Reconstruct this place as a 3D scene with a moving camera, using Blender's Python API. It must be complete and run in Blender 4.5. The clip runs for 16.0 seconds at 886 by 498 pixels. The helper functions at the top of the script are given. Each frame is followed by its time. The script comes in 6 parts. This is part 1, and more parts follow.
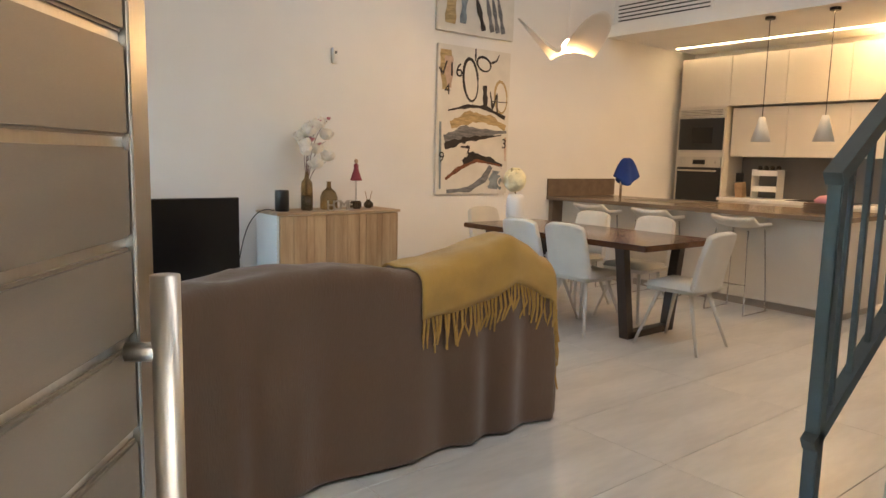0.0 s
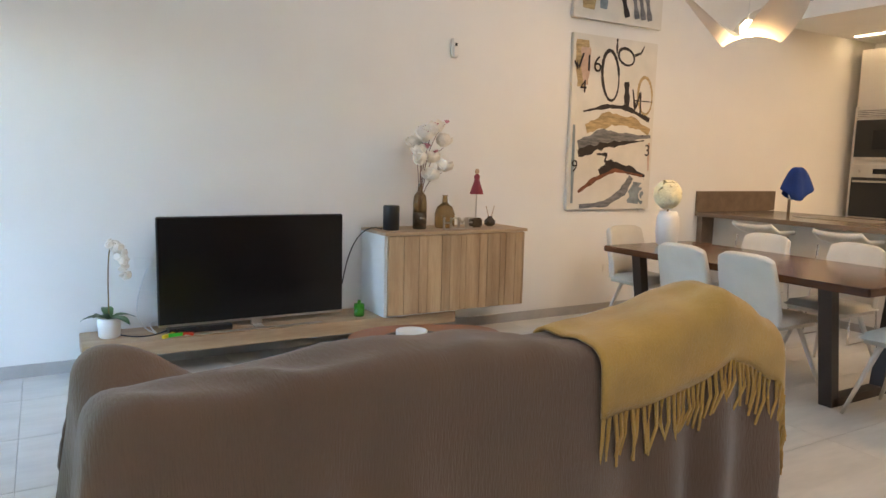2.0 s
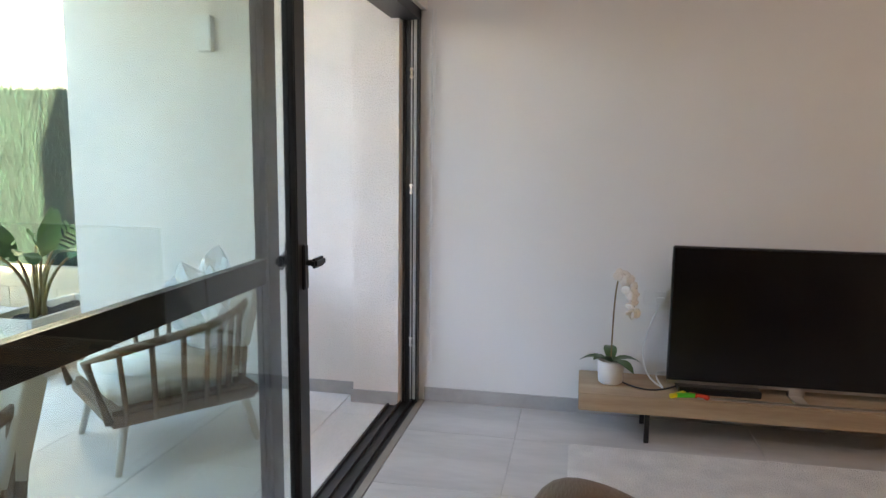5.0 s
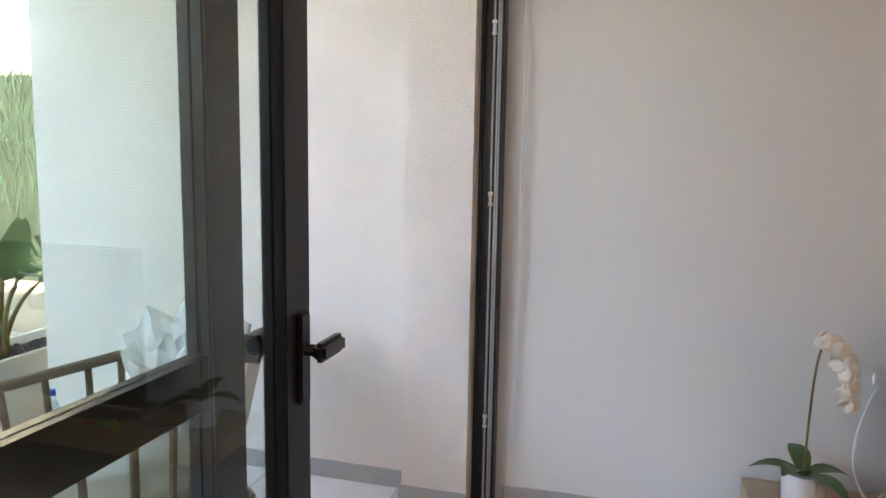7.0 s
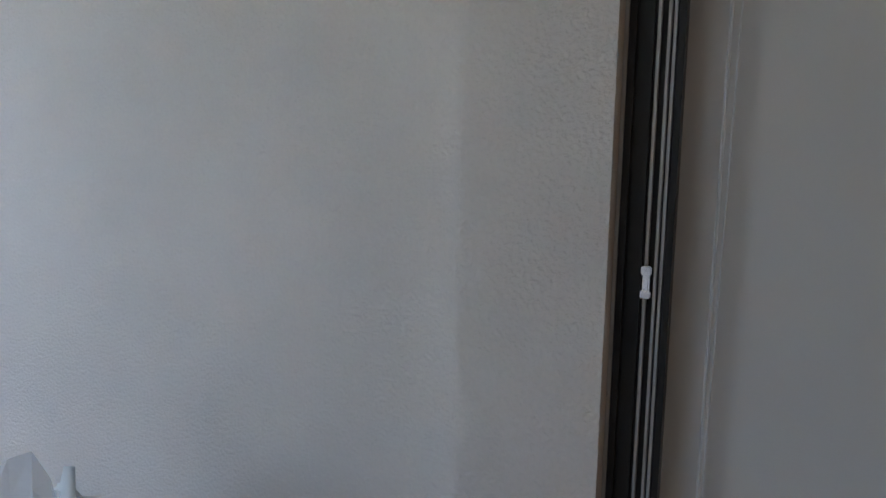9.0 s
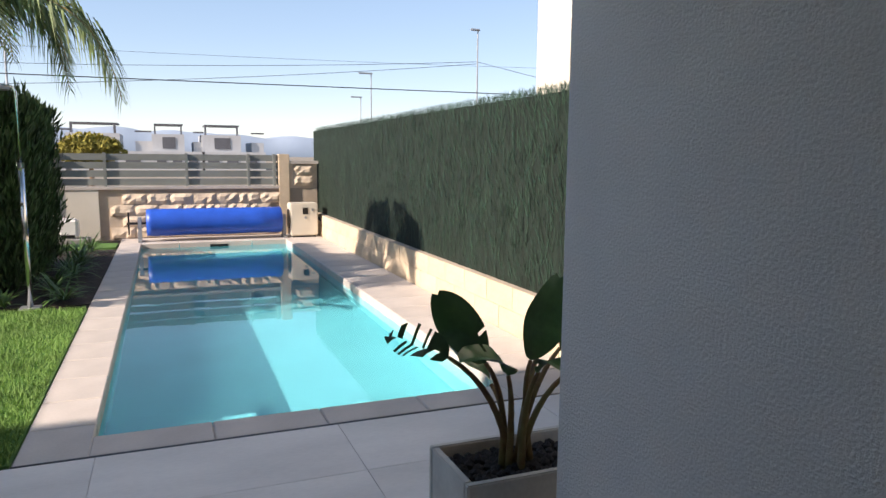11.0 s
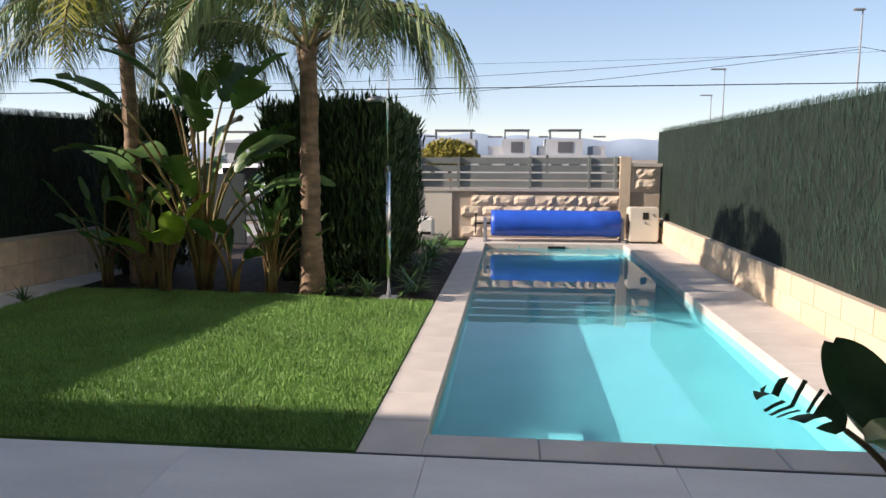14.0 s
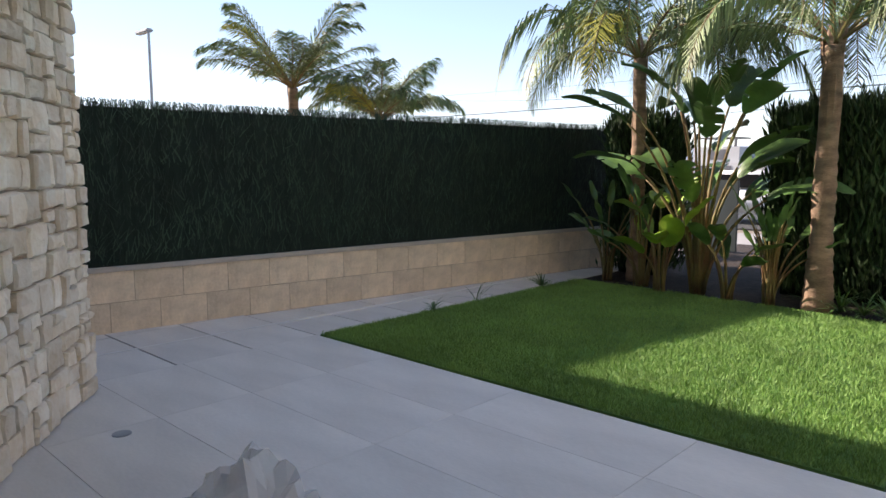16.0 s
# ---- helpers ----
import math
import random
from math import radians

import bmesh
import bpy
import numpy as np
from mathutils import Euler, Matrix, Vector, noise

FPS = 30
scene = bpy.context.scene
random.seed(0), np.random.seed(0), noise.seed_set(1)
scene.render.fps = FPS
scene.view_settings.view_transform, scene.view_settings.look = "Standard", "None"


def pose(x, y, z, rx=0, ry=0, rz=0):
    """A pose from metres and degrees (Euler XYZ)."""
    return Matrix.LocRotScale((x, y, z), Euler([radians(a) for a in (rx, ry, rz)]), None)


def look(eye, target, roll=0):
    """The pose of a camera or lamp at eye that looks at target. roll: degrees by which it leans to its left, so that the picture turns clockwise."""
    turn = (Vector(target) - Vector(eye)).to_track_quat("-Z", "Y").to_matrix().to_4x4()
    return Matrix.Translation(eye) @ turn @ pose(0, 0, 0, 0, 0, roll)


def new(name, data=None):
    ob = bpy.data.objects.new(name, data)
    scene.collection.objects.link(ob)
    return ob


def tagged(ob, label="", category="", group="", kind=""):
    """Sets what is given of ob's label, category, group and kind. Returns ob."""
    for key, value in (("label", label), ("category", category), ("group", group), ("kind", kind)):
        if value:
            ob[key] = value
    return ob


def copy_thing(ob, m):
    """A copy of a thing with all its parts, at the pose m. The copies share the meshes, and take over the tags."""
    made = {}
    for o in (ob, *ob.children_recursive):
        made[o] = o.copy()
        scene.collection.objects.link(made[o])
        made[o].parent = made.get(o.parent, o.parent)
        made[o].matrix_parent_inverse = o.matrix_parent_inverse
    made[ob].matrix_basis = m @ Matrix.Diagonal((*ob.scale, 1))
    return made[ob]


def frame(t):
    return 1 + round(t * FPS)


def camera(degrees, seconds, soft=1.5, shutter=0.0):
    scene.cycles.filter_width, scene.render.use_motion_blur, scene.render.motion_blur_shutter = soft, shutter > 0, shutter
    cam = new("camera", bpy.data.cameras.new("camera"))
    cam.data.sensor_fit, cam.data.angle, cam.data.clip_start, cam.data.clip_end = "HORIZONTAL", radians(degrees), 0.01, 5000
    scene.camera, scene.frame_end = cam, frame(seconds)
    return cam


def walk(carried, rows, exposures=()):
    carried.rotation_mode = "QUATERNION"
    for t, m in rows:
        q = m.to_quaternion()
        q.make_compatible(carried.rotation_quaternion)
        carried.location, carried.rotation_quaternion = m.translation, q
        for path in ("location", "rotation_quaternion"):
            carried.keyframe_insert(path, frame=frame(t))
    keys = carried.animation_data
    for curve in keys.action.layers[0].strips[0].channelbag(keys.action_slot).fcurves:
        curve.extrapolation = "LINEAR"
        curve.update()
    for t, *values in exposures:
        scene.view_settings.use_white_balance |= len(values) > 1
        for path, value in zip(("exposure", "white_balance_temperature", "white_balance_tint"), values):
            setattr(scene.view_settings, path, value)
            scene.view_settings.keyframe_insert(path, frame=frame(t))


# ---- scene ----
cam = camera(65.3, 16.0)
PATH = [
    (0, (0.326, -5.725, 1.341), (1.562, -4.174, 1.081), 1.3),
    (0.5, (0.481, -5.49, 1.354), (1.652, -3.89, 1.092), 1.4),
    (1, (0.627, -5.228, 1.348), (1.746, -3.59, 1.088), 1.3),
    (1.5, (0.681, -4.988, 1.357), (1.735, -3.308, 1.098), 1.4),
    (2, (0.724, -4.802, 1.376), (1.719, -3.086, 1.122), 1.4),
    (2.5, (0.816, -4.604, 1.402), (1.65, -2.804, 1.141), 1.2),
    (3, (0.812, -4.434, 1.363), (1.271, -2.503, 1.115), 1.1),
    (3.5, (0.797, -4.292, 1.382), (0.95, -2.314, 1.124), 1.1),
    (4, (0.914, -4.156, 1.401), (0.809, -2.176, 1.14), 0.8),
    (4.5, (0.926, -3.986, 1.428), (0.602, -2.032, 1.153), 0.6),
    (5.4, (0.72, -3.62, 1.41), (0.325, -1.677, 1.145), 0.7),
    (6.1, (0.52, -3.2, 1.38), (0.057, -1.272, 1.115), 1.0),
    (6.8, (0.496, -2.782, 1.354), (-0.048, -0.872, 1.12), 1.1),
    (7, (0.47, -2.626, 1.376), (-0.069, -0.717, 1.121), 1.0),
    (7.5, (0.385, -2.18, 1.425), (-0.1, -0.262, 1.133), 0.9),
    (8.0, (0.33, -1.88, 1.43), (-0.168, 0.033, 1.127), 0.9),
    (8.2, (0.3, -1.77, 1.43), (-0.205, 0.141, 1.127), 0.9),
    (8.8, (0.13, -1.4, 1.44), (-0.547, 0.461, 1.162), 0.9),
    (9.3, (-0.02, -1.16, 1.45), (-0.981, 0.573, 1.179), 0.9),
    (9.8, (-0.17, -1.15, 1.46), (-1.418, 0.391, 1.195), 0.6),
    (10.3, (-0.285, -1.266, 1.468), (-1.795, 0.017, 1.196), 0.5),
    (11, (-0.453, -1.133, 1.46), (-2.292, -0.393, 1.198), 0.5),
    (11.5, (-0.451, -1.119, 1.473), (-2.383, -0.671, 1.213), 0.5),
    (12, (-0.455, -1.106, 1.46), (-2.412, -0.787, 1.202), 0.6),
    (12.5, (-0.494, -1.11, 1.464), (-2.462, -0.861, 1.204), 0.6),
    (13, (-0.607, -1.147, 1.452), (-2.582, -0.973, 1.192), 0.6),
    (13.5, (-0.731, -1.144, 1.469), (-2.712, -1.067, 1.206), 0.6),
    (14, (-0.826, -1.1, 1.457), (-2.799, -1.293, 1.198), 0.1),
    (14.5, (-0.801, -1.123, 1.454), (-2.697, -1.708, 1.202), -0.1),
    (15, (-0.694, -1.166, 1.453), (-2.471, -2.051, 1.209), -0.2),
    (15.5, (-0.609, -1.185, 1.465), (-2.254, -2.295, 1.221), -0.2),
    (16, (-0.596, -1.267, 1.434), (-2.035, -2.636, 1.196), -0.1),
]
walk(cam, [(t, look(e, g, r)) for t, e, g, r in PATH],
     exposures=[(0, 5.4, 7000, 13), (0.5, 5.6, 5600, 11), (1.5, 5.55, 6000, 11), (2.5, 5.45, 6900, 12), (3.5, 5.1, 7200, 16), (4.5, 4.8, 7500, 21), (6.8, 4.75, 8000, 25), (7.5, 4.55, 8000, 24), (8.2, 4.05, 7700, 22), (9.3, 2.7, 7200, 20), (10.3, 1.7, 7000, 19), (13.5, 1.25, 6900, 19), (16, 1.85, 7000, 21)])

# ---- world, sun, large lights ----
SUN_EL, SUN_AZ = radians(29), radians(167)
world = bpy.data.worlds.new("world")
scene.world = world
world.use_nodes = True
wn = world.node_tree
sky = wn.nodes.new("ShaderNodeTexSky")
sky.sky_type = "NISHITA"
sky.sun_disc = False
sky.sun_elevation, sky.sun_rotation = SUN_EL, SUN_AZ
sky.air_density, sky.dust_density, sky.ozone_density = 0.8, 0.05, 2.4
bg = wn.nodes["Background"]
bg.inputs["Strength"].default_value = 0.15
# gamma and saturation flatten the sky's range between zenith and horizon
sky_gamma, tone = wn.nodes.new("ShaderNodeGamma"), wn.nodes.new("ShaderNodeHueSaturation")
sky_gamma.inputs["Gamma"].default_value = 0.55
tone.inputs["Saturation"].default_value = 1.3
wn.links.new(sky.outputs[0], sky_gamma.inputs["Color"])
wn.links.new(sky_gamma.outputs[0], tone.inputs["Color"])
wn.links.new(tone.outputs[0], bg.inputs["Color"])
sun_data = bpy.data.lights.new("sun", "SUN")
sun_data.energy, sun_data.angle, sun_data.color = 3.1, radians(0.5), (1.0, 0.93, 0.82)
sun = new("sun", sun_data)
to_sun = Vector((math.sin(SUN_AZ) * math.cos(SUN_EL), math.cos(SUN_AZ) * math.cos(SUN_EL), math.sin(SUN_EL)))
sun.matrix_world = look(to_sun * 40, (0, 0, 0))


def lamp(name, where, power, colour, size, size_y=0.0, aim=None):
    d = bpy.data.lights.new(name, "AREA" if aim else "POINT")
    d.energy, d.color = power, colour
    if aim:
        d.shape, d.size, d.size_y = "RECTANGLE", size, size_y
    else:
        d.shadow_soft_size = size
    ob = new(name, d)
    ob.matrix_world = look(where, aim) if aim else Matrix.Translation(where)
    return ob


WARM = (1.0, 0.62, 0.28)
lamp("led_light", (8.78, -2.6, 2.868), 2.5, WARM, 0.03, 5.0, (8.84, -2.6, 0))
lamp("pendant_light", (4.84, -1.68, 2.2), 0.7, WARM, 0.05)
# fill lamp added high over the entrance, where no window is known
lamp("upper_fill_light", (3.6, -5.7, 4.1), 3, (0.95, 0.97, 1.0), 5.0, 1.6, (3.6, 0.0, 2.2))


# ---- materials ----
def mat(name, colour, rough=0.6, metal=0.0, vary=0.12, scale=3.0, fine=60.0, bump=0.1, rand=0.0, island=0.0, stretch=(1, 1, 1), second=None, spec=0.5, trans=0.0, ior=1.45, alpha=1.0, coords="Object", sheen=0.0, depth=0.01):
    m = bpy.data.materials.new(name)
    m.use_nodes = True
    n, l = m.node_tree.nodes, m.node_tree.links
    b = n["Principled BSDF"]
    b.inputs["Roughness"].default_value, b.inputs["Metallic"].default_value = rough, metal
    b.inputs["Specular IOR Level"].default_value, b.inputs["IOR"].default_value = spec, ior
    b.inputs["Transmission Weight"].default_value, b.inputs["Alpha"].default_value = trans, alpha
    b.inputs["Sheen Weight"].default_value = sheen
    if vary == 0 and bump == 0 and not rand and not island:
        b.inputs["Base Color"].default_value = (*colour, 1)
        return m
    tc, mp = n.new("ShaderNodeTexCoord"), n.new("ShaderNodeMapping")
    mp.inputs["Scale"].default_value = stretch
    l.new(tc.outputs[coords], mp.inputs[0])
    big, small = n.new("ShaderNodeTexNoise"), n.new("ShaderNodeTexNoise")
    big.inputs["Scale"].default_value, big.inputs["Detail"].default_value = scale, 6
    small.inputs["Scale"].default_value, small.inputs["Detail"].default_value = fine, 4
    l.new(mp.outputs[0], big.inputs["Vector"])
    l.new(mp.outputs[0], small.inputs["Vector"])
    ramp = n.new("ShaderNodeValToRGB")
    c2 = second or tuple(c * (1 - vary * 1.6) for c in colour)
    c1 = colour if second else tuple(min(1, c * (1 + vary * 0.5)) for c in colour)
    ramp.color_ramp.elements[0].position, ramp.color_ramp.elements[1].position = 0.32, 0.68
    ramp.color_ramp.elements[0].color, ramp.color_ramp.elements[1].color = (*c2, 1), (*c1, 1)
    mix = n.new("ShaderNodeMath")
    mix.operation = "MULTIPLY_ADD"
    mix.inputs[1].default_value = 0.35
    l.new(small.outputs["Fac"], mix.inputs[0])
    sub = n.new("ShaderNodeMath")
    sub.operation = "SUBTRACT"
    sub.inputs[1].default_value = 0.175
    l.new(big.outputs["Fac"], sub.inputs[0])
    l.new(sub.outputs[0], mix.inputs[2])
    l.new(mix.outputs[0], ramp.inputs[0])
    out = ramp.outputs[0]
    if rand or island:
        hsv, mr = n.new("ShaderNodeHueSaturation"), n.new("ShaderNodeMapRange")
        a = rand or island
        mr.inputs["To Min"].default_value, mr.inputs["To Max"].default_value = 1 - a, 1 + a
        if rand:
            l.new(n.new("ShaderNodeObjectInfo").outputs["Random"], mr.inputs["Value"])
        else:
            l.new(n.new("ShaderNodeNewGeometry").outputs["Random Per Island"], mr.inputs["Value"])
        l.new(mr.outputs[0], hsv.inputs["Value"])
        l.new(out, hsv.inputs["Color"])
        out = hsv.outputs[0]
    l.new(out, b.inputs["Base Color"])
    if bump:
        bp = n.new("ShaderNodeBump")
        bp.inputs["Strength"].default_value, bp.inputs["Distance"].default_value = bump, depth
        l.new(small.outputs["Fac"], bp.inputs["Height"])
        l.new(bp.outputs[0], b.inputs["Normal"])
    return m


def glow(name, colour, strength):
    m = bpy.data.materials.new(name)
    m.use_nodes = True
    b = m.node_tree.nodes["Principled BSDF"]
    b.inputs["Base Color"].default_value = (*colour, 1)
    b.inputs["Emission Color"].default_value = (*colour, 1)
    b.inputs["Emission Strength"].default_value = strength
    return m


M_WALL = mat("wall_paint", (0.78, 0.76, 0.73), 0.75, vary=0.02, scale=1.5, fine=220, bump=0.05)
M_CEIL = mat("ceiling_paint", (0.8, 0.79, 0.77), 0.8, vary=0.02, fine=150, bump=0.03)
M_STUCCO = mat("stucco", (0.82, 0.745, 0.68), 0.9, vary=0.05, scale=2, fine=115, bump=0.6, depth=0.01)
M_TILE = mat("floor_tile", (0.6, 0.575, 0.54), 0.32, vary=0.10, scale=2.2, fine=14, bump=0.015, rand=0.04, stretch=(0.5, 2.2, 1), coords="Object")
M_TERR = mat("terrace_tile", (0.7, 0.66, 0.62), 0.55, vary=0.09, scale=1.6, fine=40, bump=0.05, rand=0.04, stretch=(2, 0.6, 1))
M_GROUT = mat("grout", (0.5, 0.48, 0.45), 0.9, vary=0.08, fine=120)
M_SKIRT = mat("skirting_tile", (0.44, 0.42, 0.4), 0.4, vary=0.08, scale=4, fine=30, bump=0.02, rand=0.04)
M_ALU = mat("dark_aluminium", (0.02, 0.019, 0.019), 0.4, metal=0.0, vary=0.1, fine=200, bump=0.02)
M_ALUL = mat("pale_seal", (0.5, 0.5, 0.49), 0.4, metal=0.3, vary=0.05, fine=100, bump=0)
M_BLACK = mat("black_plastic", (0.012, 0.012, 0.013), 0.35, vary=0.1, fine=150, bump=0.02)
M_SCREEN = mat("screen", (0.004, 0.004, 0.005), 0.22, vary=0, bump=0)
M_STEEL = mat("brushed_steel", (0.55, 0.52, 0.48), 0.3, metal=1.0, vary=0.08, scale=8, fine=200, bump=0.03, stretch=(1, 1, 0.05))
M_CHROME = mat("chrome", (0.75, 0.75, 0.75), 0.1, metal=1.0, vary=0, bump=0)
M_DOORP = mat("door_panel", (0.2, 0.165, 0.13), 0.38, metal=0.45, vary=0.08, scale=2, fine=150, bump=0.02, stretch=(1, 1, 6))
M_RAIL = mat("railing_paint", (0.06, 0.075, 0.075), 0.5, vary=0.1, fine=90, bump=0.03)
M_WOOD = mat("oak_veneer", (0.5, 0.36, 0.22), 0.5, scale=2.0, fine=18, bump=0.06, stretch=(5, 5, 0.5), second=(0.33, 0.21, 0.115), rand=0.1)
M_WOODH = mat("oak_board", (0.48, 0.35, 0.22), 0.5, scale=2.0, fine=18, bump=0.06, stretch=(0.5, 6, 6), second=(0.34, 0.22, 0.13))
M_WALNUT = mat("walnut", (0.13, 0.055, 0.026), 0.16, scale=2.0, fine=22, bump=0.02, stretch=(6, 0.5, 6), second=(0.06, 0.025, 0.013))
M_WHITE = mat("white_lacquer", (0.75, 0.73, 0.7), 0.35, vary=0.02, fine=100, bump=0.01)
M_COVER = mat("brown_cover", (0.135, 0.075, 0.043), 0.95, vary=0.07, scale=3.0, fine=260, bump=0.4, stretch=(1, 0.12, 0.12), sheen=0.3)
M_MUSTARD = mat("mustard_wool", (0.52, 0.29, 0.065), 0.95, vary=0.14, scale=5, fine=170, bump=0.45, sheen=0.3)
M_CHAIR = mat("cream_leather", (0.62, 0.59, 0.53), 0.5, vary=0.06, scale=5, fine=150, bump=0.08)
M_CREAML = mat("cream_metal", (0.6, 0.57, 0.52), 0.45, vary=0.04, fine=90, bump=0.01)
M_KIT = mat("kitchen_front", (0.6, 0.56, 0.5), 0.45, vary=0.03, scale=2, fine=70, bump=0.02)
M_KITG = mat("kitchen_grey", (0.36, 0.32, 0.28), 0.5, vary=0.05, scale=2, fine=70, bump=0.02)
M_COUNTER = mat("brown_counter", (0.17, 0.125, 0.09), 0.22, vary=0.12, scale=3, fine=45, bump=0.02, stretch=(3, 0.6, 3))
M_SPLASH = mat("splashback", (0.13, 0.115, 0.1), 0.4, vary=0.07, fine=60, bump=0.02)
M_AMBER = mat("amber_glass", (0.42, 0.27, 0.1), 0.08, vary=0.05, fine=10, bump=0, trans=0.75)
M_SMOKE = mat("smoked_glass", (0.1, 0.07, 0.04), 0.08, vary=0.05, fine=10, bump=0, trans=0.4)
M_GREENG = mat("green_glass", (0.08, 0.5, 0.03), 0.08, vary=0, bump=0, trans=0.6)
M_GLASS = mat("glass", (0.8, 0.88, 0.83), 0.0, vary=0, bump=0, trans=1.0)
M_TWIG = mat("twig", (0.12, 0.05, 0.05), 0.8, vary=0.15, fine=60, bump=0.2)
M_PETAL = mat("petal", (0.78, 0.7, 0.6), 0.7, vary=0.06, scale=20, fine=80, bump=0.1)
M_PINK = mat("pink_petal", (0.5, 0.2, 0.24), 0.7, vary=0.1, fine=60, bump=0.1)
M_RED = mat("red_cloth", (0.25, 0.025, 0.04), 0.6, vary=0.1, fine=60, bump=0.1)
M_SKIN = mat("painted_figure", (0.5, 0.33, 0.23), 0.6, vary=0.08, fine=60, bump=0.05)
M_BLUE = mat("blue_cloth", (0.012, 0.04, 0.2), 0.9, vary=0.15, fine=100, bump=0.3)
M_WICKER = mat("wicker", (0.2, 0.13, 0.085), 0.8, vary=0.15, fine=120, bump=0.4)
M_CUSH = mat("cream_cushion", (0.7, 0.68, 0.63), 0.9, vary=0.04, fine=160, bump=0.2)
M_BAG = mat("clear_plastic", (0.9, 0.92, 0.94), 0.2, vary=0.03, fine=30, bump=0.6, alpha=0.4)
M_RUG = mat("rug", (0.74, 0.72, 0.68), 1.0, vary=0.08, scale=8, fine=120, bump=1.0)
M_TABLE2 = mat("rust_tabletop", (0.26, 0.09, 0.035), 0.4, vary=0.12, scale=4, fine=50, bump=0.04)
M_YELLOW = mat("yellow_velvet", (0.55, 0.36, 0.03), 0.9, vary=0.08, fine=130, bump=0.2, sheen=0.4)
M_GREEN = mat("leaf", (0.085, 0.17, 0.045), 0.4, vary=0.2, scale=6, fine=50, bump=0.1, island=0.25)
M_GREENL = mat("young_leaf", (0.26, 0.4, 0.05), 0.4, vary=0.15, scale=6, fine=50, bump=0.1, island=0.2)
M_POTLEAF = mat("planter_leaf", (0.055, 0.125, 0.038), 0.32, vary=0.2, scale=6, fine=50, bump=0.1, island=0.2)
M_PALM = mat("palm_leaflet", (0.16, 0.22, 0.075), 0.55, vary=0.2, scale=5, fine=40, bump=0.05, island=0.35)
M_PALMY = mat("young_palm_leaflet", (0.38, 0.36, 0.04), 0.55, vary=0.2, fine=40, bump=0.05, island=0.25)
M_TRUNK = mat("palm_trunk", (0.3, 0.2, 0.13), 0.9, vary=0.28, scale=5, fine=35, bump=0.6, stretch=(1, 1, 3))
M_STALK = mat("stalk", (0.2, 0.18, 0.06), 0.7, vary=0.25, scale=4, fine=40, bump=0.2, second=(0.16, 0.08, 0.035))
M_CYP = mat("cypress", (0.045, 0.085, 0.028), 0.85, vary=0.3, scale=5, fine=40, bump=0.2, island=0.5)
# near-black: the shade inside the hedge is put into this colour
M_CYPDARK = mat("cypress_inner_shade", (0.012, 0.02, 0.008), 1.0, vary=0.3, scale=8, fine=40, bump=0.5)
M_FENCE = mat("green_bristle", (0.022, 0.052, 0.032), 0.65, vary=0.3, scale=2.5, fine=40, bump=0.1, island=0.75)
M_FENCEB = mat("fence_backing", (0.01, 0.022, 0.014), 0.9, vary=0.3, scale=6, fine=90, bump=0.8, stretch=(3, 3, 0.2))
M_TURF = mat("turf_blade", (0.185, 0.335, 0.075), 0.65, vary=0.15, scale=1.5, fine=20, bump=0, island=0.25)
M_TURFB = mat("turf_base", (0.1, 0.22, 0.045), 0.9, vary=0.25, scale=3, fine=200, bump=0.6)
M_SOIL = mat("dark_soil", (0.05, 0.035, 0.028), 0.95, vary=0.35, scale=8, fine=70, bump=1.0)
M_LAVA = mat("lava_gravel", (0.03, 0.025, 0.024), 0.85, vary=0.3, fine=80, bump=0.5, island=0.5)
M_BLOCK = mat("split_block", (0.74, 0.6, 0.45), 0.92, vary=0.14, scale=6, fine=35, bump=0.7, rand=0.09)
M_BLOCKS = mat("smooth_block", (0.6, 0.48, 0.34), 0.9, vary=0.08, scale=4, fine=50, bump=0.35, rand=0.05)
M_CAP = mat("wall_cap", (0.5, 0.45, 0.4), 0.8, vary=0.1, scale=4, fine=50, bump=0.2)
M_MORTAR = mat("mortar", (0.48, 0.39, 0.3), 0.95, vary=0.1, fine=70, bump=0.5)
M_STONE = mat("field_stone", (0.84, 0.77, 0.66), 0.9, scale=4, fine=28, bump=0.8, second=(0.68, 0.55, 0.4), rand=0.16)
M_COPING = mat("pool_coping", (0.55, 0.49, 0.44), 0.65, vary=0.08, scale=3, fine=60, bump=0.08, rand=0.05)
M_POOL = mat("pool_mosaic", (0.11, 0.44, 0.5), 0.4, vary=0.05, scale=2, fine=60, bump=0.03)
M_WATER = mat("water", (0.78, 0.96, 0.98), 0.0, vary=0.01, scale=1.2, fine=2.2, bump=0.06, trans=1.0, ior=1.33)
M_ROLL = mat("blue_cover_foil", (0.02, 0.1, 0.55), 0.4, vary=0.1, scale=5, fine=60, bump=0.15)
M_SLAT = mat("grey_slat", (0.2, 0.215, 0.2), 0.5, vary=0.06, scale=3, fine=90, bump=0.03)
M_BEIGE = mat("beige_plastic", (0.66, 0.6, 0.5), 0.45, vary=0.04, fine=80, bump=0.02)
M_RENDER = mat("house_render", (0.62, 0.57, 0.48), 0.9, vary=0.05, scale=1.5, fine=60, bump=0.3)
M_FARW = mat("far_white", (0.5, 0.5, 0.5), 0.9, vary=0.05, scale=0.5, fine=4, bump=0)
M_FARD = mat("far_dark", (0.12, 0.12, 0.13), 0.6, vary=0.1, scale=0.5, fine=4, bump=0)
M_EARTH = mat("dry_ground", (0.3, 0.25, 0.19), 0.95, vary=0.2, scale=0.3, fine=3, bump=0.2)
